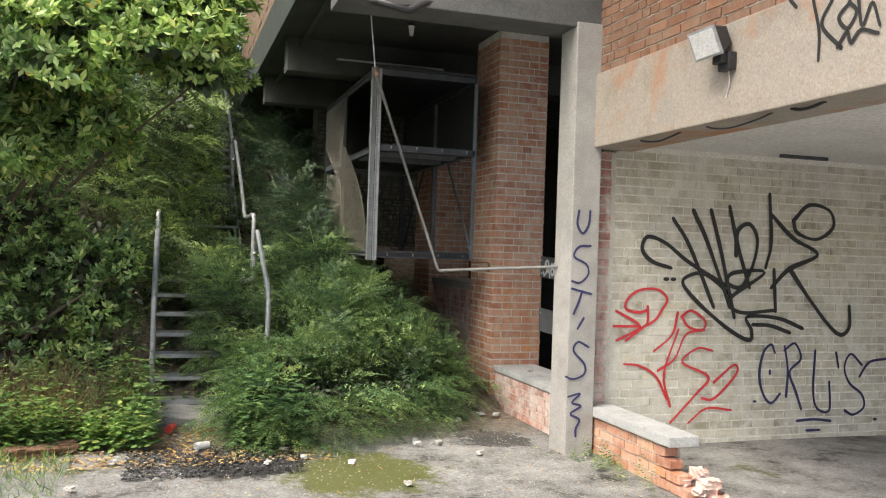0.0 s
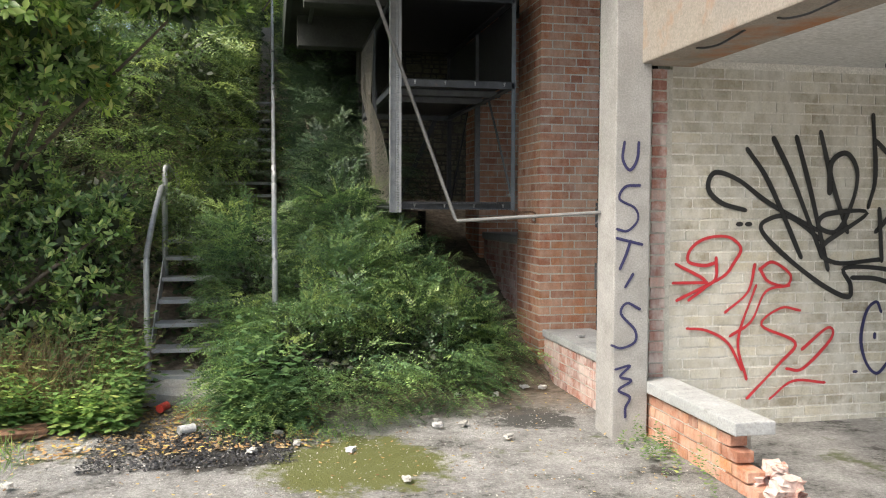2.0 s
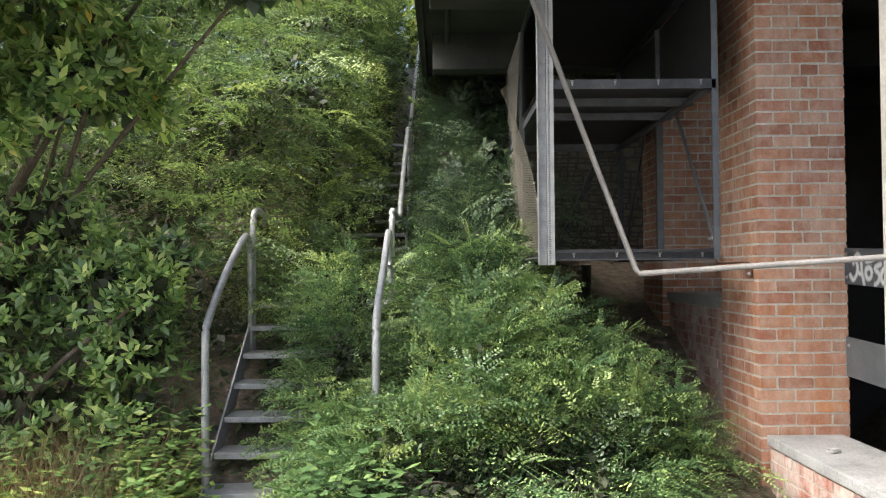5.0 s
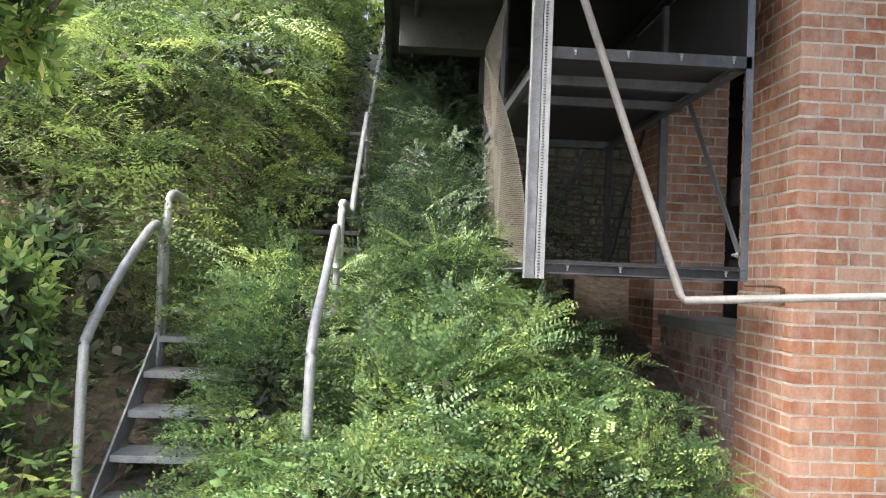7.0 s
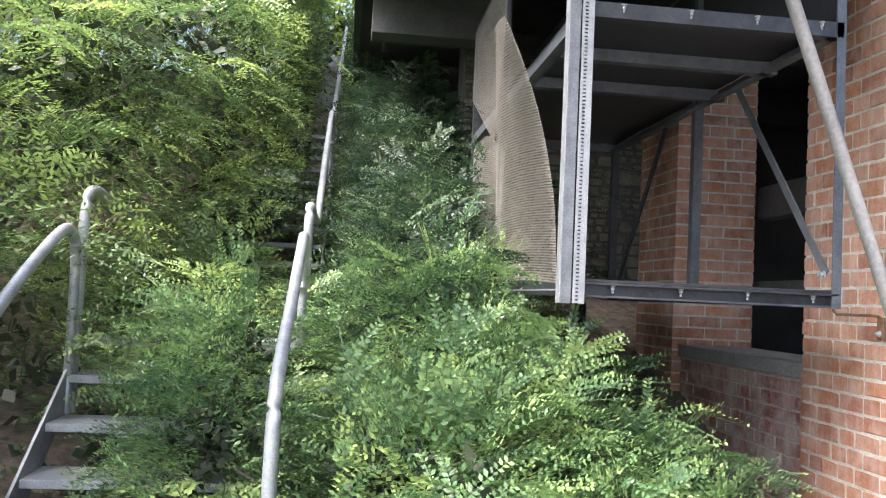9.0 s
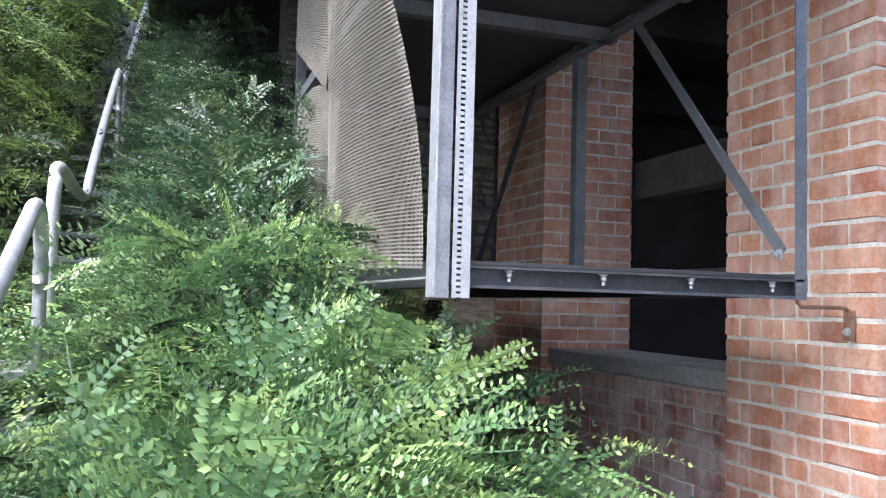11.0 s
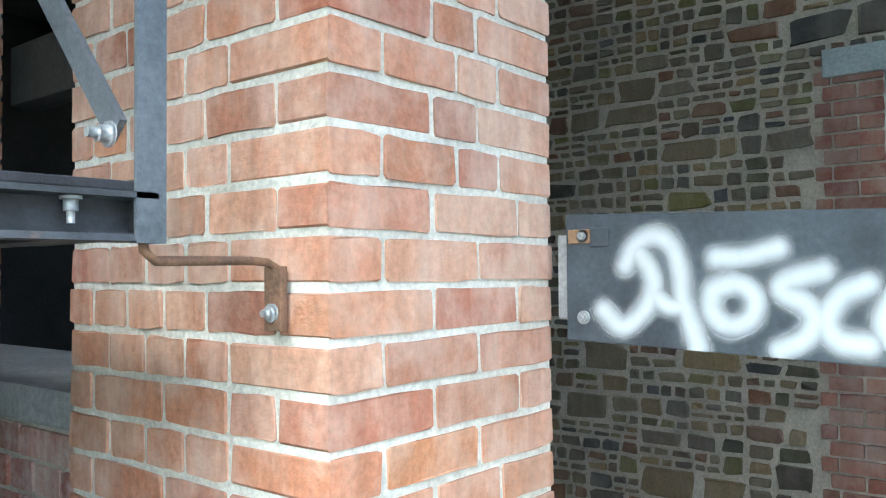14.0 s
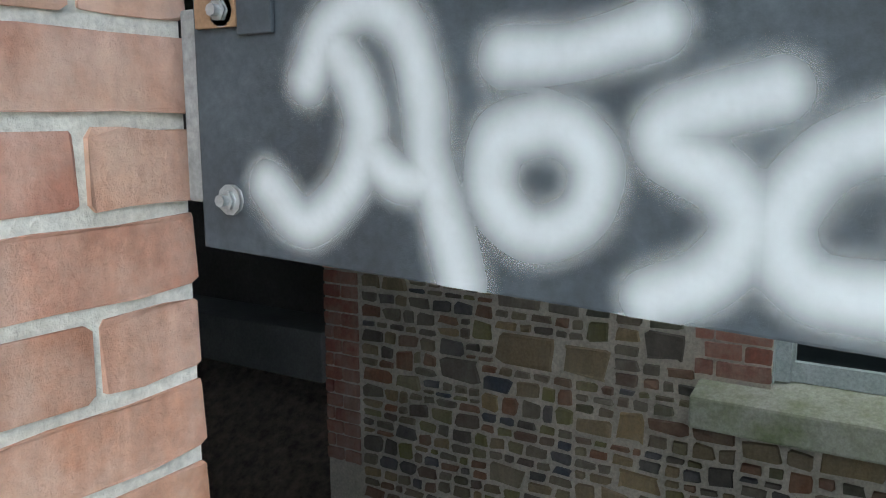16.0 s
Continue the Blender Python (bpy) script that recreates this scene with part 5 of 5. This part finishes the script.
part("wood", box(-0.001, 0.003, -0.015, 0.028, -0.012, 0.012, 0.001), WOOD, patch)
part("shadow_gap", box(-0.001, 0.003, -0.05, -0.016, -0.018, 0.014, 0.001), BOARD_MAT, patch)
brk = empty("rusty_bracket", "rusty angle bracket bolted to the brick pillar", "bracket", (3.99, 9.09, 1.45))
part("plate", box(-0.012, 0.0, -0.018, 0.018, -0.045, 0.045, 0.002), RUST, brk)
part("arm", tube([(-0.004, 0.0, 0.042), (-0.02, 0.0, 0.05), (-0.05, -0.005, 0.052), (-0.22, -0.045, 0.050), (-0.235, -0.045, 0.062), (-0.235, -0.04, 0.085)], 0.006, 8), RUST, brk)
part("bolt", bolt((-0.012, 0, -0.02), (-1, 0, 0), 0.009, 0.018), GALV, brk)

# ---- flood lamp, cables and soffit fittings ----
lamp = empty("flood_lamp", "grey flood lamp on a black bracket fixed to the lintel", "lamp", (4.02, 5.12, 2.86))
aim = Matrix.Translation((-0.125, 0.075, 0.10)) @ Matrix.Rotation(radians(-24), 4, "Y") @ Matrix.Rotation(radians(14), 4, "Z")
housing = box(-0.05, 0.09, -0.10, 0.10, -0.085, 0.085, 0.015)
for v in housing.verts:
    if v.co.x > 0:
        v.co.y, v.co.z = v.co.y * 0.78, v.co.z * 0.7
housing.transform(aim)
part("housing", housing, BLACK, lamp)
lamp_rim = box(-0.064, -0.0505, -0.108, 0.108, -0.092, 0.092, 0.004)
lamp_rim.transform(aim)
part("rim", lamp_rim, GALV, lamp, "grey metal rim")
lamp_glass = box(-0.068, -0.0645, -0.092, 0.092, -0.077, 0.077, 0.001)
lamp_glass.transform(aim)
part("glass", lamp_glass, PALE, lamp, "pale cloudy lamp glass")
part("bracket", box(-0.10, -0.05, 0.0, 0.09, -0.04, 0.02, 0.006), BLACK, lamp)
part("mount", box(-0.06, 0.0, -0.02, 0.09, -0.08, 0.03, 0.008), BLACK, lamp)
part("lead", tube(smooth_path([(-0.02, 0.03, -0.08), (-0.006, 0.04, -0.16), (-0.006, 0.07, -0.24)], 5), 0.004, 6), PALE, lamp, "thin pale lead")


def cable(name, pts, radius, label, material=BLACK):
    c = empty(name, label, "cable", pts[0])
    part("wire", tube(smooth_path([Vector(p) - Vector(pts[0]) for p in pts], 5), radius, 8), material, c)


cable("lintel_cable", [(4.10, 6.32, 2.489), (4.08, 6.2, 2.465), (4.07, 6.02, 2.45), (4.08, 5.88, 2.468), (4.10, 5.80, 2.489)], 0.007, "dark cable drooping in a loop under the lintel")
cable("lintel_wire", [(4.10, 5.50, 2.489), (4.08, 5.40, 2.462), (4.06, 5.22, 2.44), (4.06, 5.08, 2.445), (4.08, 4.95, 2.465), (4.10, 4.86, 2.489)], 0.006, "thin black wire looped under the lintel")
cable("lintel_stub", [(4.10, 4.70, 2.489), (4.09, 4.62, 2.470), (4.09, 4.52, 2.472), (4.10, 4.44, 2.489)], 0.010, "short dark cable end under the lintel")
cable("soffit_cable", [(2.1, 7.0, 3.5), (2.3, 6.9, 3.44), (2.42, 6.9, 3.42), (2.5, 6.92, 3.47), (2.62, 6.95, 3.52)], 0.03, "thick black cables looped at the canopy beam")
cable("soffit_pipe", [(2.05, 7.4, 3.9), (2.08, 9.0, 3.86), (2.1, 11.0, 3.87), (2.1, 14.0, 3.85)], 0.025, "dark pipe run along the canopy edge", DARK_STEEL)
cable("soffit_conduit", [(2.4, 9.7, 3.62), (3.0, 9.7, 3.62), (3.6, 9.7, 3.62)], 0.012, "thin conduit below the soffit", GALV)
bulb = empty("soffit_lamp", "small bulkhead lamp under the canopy", "lamp", (3.05, 9.1, 3.95))
part("base", tube([(0, 0, 0), (0, 0, -0.05)], 0.05, 14), BLACK, bulb)
part("bulb", tube([(0, 0, -0.05), (0, 0, -0.08), (0, 0, -0.13), (0, 0, -0.15)], 0.035, 14, None, 0.5), PALE, bulb)
strip = empty("ceiling_strip", "dark metal strip on the room ceiling", "fitting", (6.1, 6.9, 2.56))
part("strip", box(-0.25, 0.25, -0.02, 0.02, -0.03, 0, 0.004), DARK_STEEL, strip)
room_box = empty("junction_box", "dark junction box on the room ceiling", "fitting", (7.0, 6.6, 2.56))
part("housing", box(-0.08, 0.08, -0.06, 0.06, -0.07, 0, 0.006), DARK_STEEL, room_box)

# ---- litter ----
def scrap(name, label, category, at, size, material, turn=0):
    bm = box(-size[0] / 2, size[0] / 2, -size[1] / 2, size[1] / 2, 0, size[2])
    bmesh.ops.subdivide_edges(bm, edges=bm.edges[:], cuts=2, use_grid_fill=True)
    for v in bm.verts:
        v.co += Vector([rng.uniform(-0.16, 0.16) * c for c in size])
    ob = part(name, bm, material)
    z = float(ground_z(np.array(at[0]), np.array(at[1]))) if len(at) == 2 else at[2]
    ob.matrix_basis = pose(at[0], at[1], z + 0.012, 0, 0, turn)
    return tagged(ob, label, category)


for x, y, r in ((3.1, 8.3, 20), (3.4, 8.25, 70), (3.72, 8.5, 10), (3.86, 8.45, 40), (2.75, 7.4, 5), (2.1, 6.9, 60)):
    scrap("paper_scrap", "crumpled white paper scrap on the asphalt", "litter", (x, y), (0.06, 0.045, 0.025), PALE, r)
scrap("paper_scrap", "white paper scrap on the sill slab", "litter", (4.2, 8.45, 0.43), (0.07, 0.04, 0.02), PALE, 30)
for k in range(14):
    scrap("stone_chip", "pale stone chip lying on the yard", "rubble", (rng.uniform(0, 3.4), rng.uniform(5.5, 7.9)), (rng.uniform(0.03, 0.07), 0.04, 0.02), CONCRETE, rng.uniform(0, 180))
for k in range(16):
    scrap("floor_chip", "dark debris chip on the room floor", "rubble", (rng.uniform(4.6, 7.2), rng.uniform(4.8, 6.9), -0.11), (rng.uniform(0.04, 0.14), 0.05, 0.015), rng.choice([BLACK, CONCRETE, WOOD]), rng.uniform(0, 180))
scrap("wood_plank", "rotten dark brown plank at the edge of the yard", "wood", (-0.1, 7.55), (0.42, 0.14, 0.07), RUST, 25)
scrap("concrete_footing", "stained concrete footing below the lowest step", "concrete block", (1.15, 8.5, -0.05), (1.0, 0.2, 0.2), CONCRETE, 0)
RED_CAN = patchy("red_can", [(0.3, (0.5, 0.04, 0.03)), (0.7, (0.6, 0.08, 0.06))], 20, 90, 0.4)
BLUE_CAN = patchy("blue_wrapper", [(0.3, (0.06, 0.08, 0.4)), (0.7, (0.3, 0.33, 0.6))], 40, 90, 0.4)


def drink_can(material, at, turn, label):
    c = empty("drink_can", label, "can", at)
    part("body", tube([(-0.055, 0, 0.033), (-0.048, 0, 0.033), (0.048, 0, 0.033), (0.055, 0, 0.033)], 0.032, 14), material, c)
    part("lid", tube([(0.055, 0, 0.033), (0.058, 0, 0.033)], 0.027, 14), GALV, c)
    c.matrix_basis = pose(*at, 0, 0, turn)


drink_can(RED_CAN, (0.82, 8.2, 0.01), 70, "crushed red drink can beside the steps")
drink_can(PALE, (1.05, 7.55, 0.0), 215, "faded white drink can on the asphalt")
scrap("blue_wrapper", "crumpled blue wrapper under the lowest step", "litter", (1.05, 8.62), (0.16, 0.10, 0.07), BLUE_CAN, 15)

# ---- rubble stone walls ----
STONE = brick_mat("rubble_stone", [(0.11, 0.105, 0.09), (0.22, 0.17, 0.095), (0.045, 0.058, 0.078), (0.28, 0.21, 0.10), (0.13, 0.12, 0.095), (0.22, 0.105, 0.055), (0.07, 0.065, 0.055), (0.21, 0.18, 0.135), (0.17, 0.16, 0.05), (0.04, 0.043, 0.048)], (0.36, 0.33, 0.26), 0.22, 0.3)


def stone_rows(y0, y1, z0, z1, seed):
    """Rubble: a wall face cut again and again at uneven places, down to single stones."""
    r = random.Random(seed)
    todo, out = [(y0, z0, y1 - y0, z1 - z0)], []
    while todo:
        y, z, w, hgt = todo.pop()
        most_h = r.choice([0.085, 0.10, 0.12, 0.15, 0.19])
        if hgt > most_h:
            cut = hgt * r.uniform(0.36, 0.64)
            if w > hgt * 3.2 and w > 0.5:
                side = w * r.uniform(0.35, 0.65)
                todo += [(y, z, side, hgt), (y + side, z, w - side, hgt)]
            else:
                todo += [(y, z, w, cut), (y, z + cut, w, hgt - cut)]
        elif w > max(0.14, hgt * r.uniform(1.4, 3.0)):
            cut = w * r.uniform(0.35, 0.65)
            todo += [(y, z, cut, hgt), (y + cut, z, w - cut, hgt)]
        else:
            out.append((y, z, w, hgt))
    return out


def stone_mesh(w, hgt, seed, bm=None, shift=(0, 0, 0)):
    """An irregular block with a domed, chipped face that looks along -x."""
    r = random.Random(seed)
    own = bm or bmesh.new()
    g, n = 0.009, 8
    ring = []
    for u, v in ((1, -0.8), (1, 0.75), (0.82, 1), (-0.85, 1), (-1, 0.7), (-1, -0.8), (-0.8, -1), (0.86, -1)):
        ring.append((u * (w / 2 - g) * r.uniform(0.76, 1.08), v * (hgt / 2 - g) * r.uniform(0.70, 1.12)))
    sh = Vector(shift)
    back = [own.verts.new(sh + Vector((0.04, y, z))) for y, z in ring]
    front = [own.verts.new(sh + Vector((0.009 + r.uniform(-0.003, 0.003), y, z))) for y, z in ring]
    cap = [own.verts.new(sh + Vector((-0.003 + r.uniform(-0.007, 0.006), y * 0.95, z * 0.92))) for y, z in ring]
    for k in range(n):
        j = (k + 1) % n
        own.faces.new((back[k], back[j], front[j], front[k]))
        own.faces.new((front[k], front[j], cap[j], cap[k]))
    own.faces.new(cap)
    if not bm:
        bmesh.ops.recalc_face_normals(own, faces=own.faces)
    return own


WX = 7.42
stone_wall = empty("wall_stone", "rubble stone wall with pale mortar behind the passage", "wall", (WX, 7.34, 0), kind="structure")
GRIME = patchy("grimy_stone", [(0.3, (0.07, 0.075, 0.05)), (0.5, (0.14, 0.135, 0.10)), (0.7, (0.21, 0.195, 0.14))], 9, 60, 0.95, relief=0.8, dist=0.01)
part("wall_body", box(0.012, 0.4, 1.70, 3.96, -1.4, 4.2), DARK_MORTAR, stone_wall)
part("wall_body", box(0.012, 0.4, 0, 1.70, -1.4, 0.24), DARK_MORTAR, stone_wall)
part("wall_body", box(0.012, 0.4, 0, 1.70, 2.40, 4.2), DARK_MORTAR, stone_wall)
far_stones = bmesh.new()
made = 0
for k, (y, z, w, hgt) in enumerate(stone_rows(0.0, 3.72, -0.8, 3.6, 5)):
    if y < 1.98 and y + w > 0 and z + hgt > 0.2 and z < 2.42:
        continue
    near = -0.5 < z < 1.6 and made < 300
    if near:
        st = part("stone", stone_mesh(w, hgt, k), STONE, stone_wall)
        st.location = (0, y + w / 2, z + hgt / 2)
        made += 1
    else:
        stone_mesh(w, hgt, k, far_stones, (0, y + w / 2, z + hgt / 2))
bmesh.ops.recalc_face_normals(far_stones, faces=far_stones.faces)
tagged(part("upper_stones", far_stones, STONE, stone_wall), kind="stuff")
for i in range(27):
    for a, s in run(0.26 if i % 2 else 0.30, 0.1025 if i % 2 else 0.215):
        lay(stone_wall, (0.0, 1.70 + a + s, 0.40 + i * COURSE), WEST, s, 0.1, BRICK_H, QUOIN, rng.uniform(-0.003, 0.003))
for i in range(30):
    for a, s in run(0.22, 0.215 if i % 2 else 0.1025):
        lay(stone_wall, (0.0, 3.74 + a + s, -0.4 + i * COURSE), WEST, s, 0.1, BRICK_H, QUOIN, rng.uniform(-0.003, 0.003))
# beam and added end wall, coloured dark for the shade beyond the stones
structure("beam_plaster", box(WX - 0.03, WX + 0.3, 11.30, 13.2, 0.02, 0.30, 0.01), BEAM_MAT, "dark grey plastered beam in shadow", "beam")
structure("wall_stone_end", box(WX + 1.2, WX + 1.4, 11.0, 15.6, -1.3, 4.2), INNER, "added wall beyond the stone wall, coloured dark as its shade")

window = empty("window_1", "old grey-green painted wooden window in the stone wall", "window", (WX, 8.05, 0.40), kind="structure")
fr = bmesh.new()
for y0, y1, z0, z1 in ((0.0, 0.07, 0, 1.98), (0.92, 0.99, 0, 1.98), (0.07, 0.92, 0, 0.08), (0.07, 0.92, 1.90, 1.98), (0.47, 0.52, 0.08, 1.90), (0.07, 0.47, 1.2, 1.25), (0.52, 0.92, 1.2, 1.25)):
    box(0.09, 0.15, y0, y1, z0, z1, bm=fr)
part("frame", fr, WINDOW_PAINT, window)
part("reveal", box(0.02, 0.09, 0.985, 0.995, 0, 1.98), WINDOW_PAINT, window)
part("reveal", box(0.06, 0.09, 0.93, 0.985, 0.0, 1.98, 0.004), WINDOW_PAINT, window)
gm, gnt, gb = mat("window_glass", 0.08)
gb.inputs["Base Color"].default_value = (0.012, 0.016, 0.018, 1)
for y0, y1 in ((0.07, 0.47), (0.52, 0.92)):
    part("pane", box(0.12, 0.126, y0, y1, 0.08, 1.20), gm, window)
    part("pane", box(0.12, 0.126, y0, y1, 1.25, 1.90), gm, window)
part("lintel", box(-0.01, 0.2, -0.1, 1.25, 1.985, 2.12, 0.008), WINDOW_PAINT, window)
SILL_STONE = patchy("mossy_stone", [(0.3, (0.20, 0.24, 0.13)), (0.5, (0.33, 0.35, 0.27)), (0.7, (0.42, 0.43, 0.38))], 6, 60, 0.8)
sill = box(-0.13, 0.12, -0.1, 1.27, -0.19, 0.0, 0.012)
for v in sill.verts:
    if v.co.z > -0.05 and v.co.x < 0:
        v.co.z -= 0.055
part("sill", sill, SILL_STONE, window, "mossy sloped stone sill")

back_wall = empty("wall_stone_back", "dark rubble stone wall behind the steel cage", "wall", (2.8, 13.3, 0.6), kind="structure")
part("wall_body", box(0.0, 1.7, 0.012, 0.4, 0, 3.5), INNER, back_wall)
bs = bmesh.new()
for k, (y, z, w, hgt) in enumerate(stone_rows(0.0, 1.7, 0.0, 3.3, 9)):
    stone_mesh(w, hgt, k + 900, bs, (0, y + w / 2, z + hgt / 2))
bmesh.ops.recalc_face_normals(bs, faces=bs.faces)
for v in bs.verts:
    v.co = Vector((v.co.y, v.co.x, v.co.z))
bmesh.ops.reverse_faces(bs, faces=bs.faces)
tagged(part("stones", bs, GRIME, back_wall), kind="stuff")
for z0, z1 in ((2.12, 2.34), (1.60, 1.70)):
    structure("passage_beam_%d" % (1 if z0 > 2 else 2), box(4.62, 4.74, 9.6, 11.4, z0, z1, 0.006), BEAM_MAT, "grey concrete rail between the brick pillars", "beam")
structure("post_passage", box(4.8, 4.86, 9.95, 10.01, 0.0, 3.9), GREY_STEEL, "grey post inside the passage", "post")

# ---- tile-hung wall above the canopy edge ----
tiles = empty("wall_tile_hung", "brown tile-hung wall above the canopy with a torn blue sheet", "wall", (1.9, 7.2, 4.37), kind="structure")
part("wall_body", box(0.0, 0.3, 0.0, 8.4, 0, 2.03), INNER, tiles)
tb = bmesh.new()
for i in range(14):
    for j in range(28):
        y = j * 0.3 + (0.15 if i % 2 else 0)
        box(-0.03 - rng.uniform(0, 0.012), -0.004, y, y + 0.285, 0.14 * i, 0.14 * i + 0.15, bm=tb)
tagged(part("tiles", tb, TILE_MAT, tiles), kind="stuff")
part("sheet", box(-0.05, -0.044, 4.6, 5.6, -0.25, 0.12), BLUE, tiles, "torn blue sheet")
top = empty("brick_block", "pale brick block at the top of the steps", "wall", (1.3, 18.3, 4.5))
part("body", box(-0.15, 0.35, 0, 0.4, -0.3, 0.45, 0.02), PLASTER, top)

# ---- brickwork ----
pillar("brick_pillar_1", PX, PY, 0.555, 0.70, 0.0425, SOFFIT, "red brick pillar with pale mortar joints")
pillar("brick_pillar_2", PX, 11.3, 0.55, 0.70, 0.70, SOFFIT, "red brick pillar behind the steel cage", 0.6)


def west_wall(name, x, y0, y1, z0, courses, material, label, ragged=0.0, rake=0.0):
    """Courses of bricks whose faces look along -x."""
    p = empty(name, label, "wall", (x, y0, z0), kind="structure")
    for i in range(courses):
        cut = ragged * rng.uniform(0, 1) + rake * i
        for a, s in run(y1 - y0 - cut, 0.215 if i % 2 else 0.1025):
            lay(p, (0, y1 - y0 - a, i * COURSE), WEST, s, 0.1, BRICK_H, material, rng.uniform(-0.003, 0.003))
    return p


west_wall("wall_sill_front", 4.046, 7.21, 8.98, -0.08, 6, OLD_BRICK, "low worn red brick wall under the sill slab")
west_wall("wall_sill_back", 4.056, 9.72, 11.28, 0.275, 12, OLD_BRICK, "low worn brick wall with white stains below the sill")
west_wall("wall_ledge", 4.112, 5.50, 7.05, -0.08, 5, BRICK, "broken low red brick wall under the ledge", 0.05, 0.09)
for k in range(9):
    bk = scrap("broken_brick", "broken red brick at the end of the low wall", "brick", (4.24 + rng.uniform(-0.06, 0.10), 5.62 + rng.uniform(-0.25, 0.22), -0.02 + 0.05 * (k % 3)), (0.13, 0.09, 0.06), OLD_BRICK, rng.uniform(0, 90))

jamb = empty("brick_jamb", "narrow red brick jamb between column and painted wall", "wall", (4.185, 7.085, 0.35), kind="structure")
part("mortar_core", box(-0.03, 0.15, 0.012, 0.055, -0.5, 2.14), MORTAR, jamb)
for i in range(35):
    lay(jamb, (rng.uniform(-0.004, 0.004), 0, -0.48 + i * COURSE), FRONT, 0.105, 0.05, BRICK_H, OLD_BRICK, rng.uniform(-0.004, 0.004))

white = empty("wall_painted", "cream-painted brick wall covered with spray tags", "wall", (4.335, 7.1, -0.11), kind="structure")
part("mortar_core", box(0, 4.96, 0.0045, 0.045, 0, 2.67), PALE_MORTAR, white)
rest = bmesh.new()
count = 0
for i in range(35):
    for a, s in run(4.9, (0.215, 0.1025, 0.16, 0.07)[i * 3 % 4], headers=0.0):
        if count < 300 and a < 2.3:
            lay(white, (a, 0, i * COURSE), FRONT, s, 0.04, BRICK_H, CREAM, rng.uniform(-0.002, 0.002))
            count += 1
        else:
            box(a, a + s, rng.uniform(-0.002, 0.002), 0.04, i * COURSE, i * COURSE + BRICK_H, bm=rest)
tagged(part("far_bricks", rest, CREAM, white), kind="stuff")

upper = empty("wall_upper_bricks", "grimy brown-red brickwork above the lintel, darkened for shadow too", "wall", (4.06, 3.4, 3.095), kind="structure")
for i in range(10):
    for a, s in run(3.55, 0.215 if i % 2 else 0.1025, headers=0.3):
        lay(upper, (0, 3.57 - a, i * COURSE), WEST, s, 0.1, BRICK_H, SHADED_GRIMY_BRICK, rng.uniform(-0.002, 0.002))
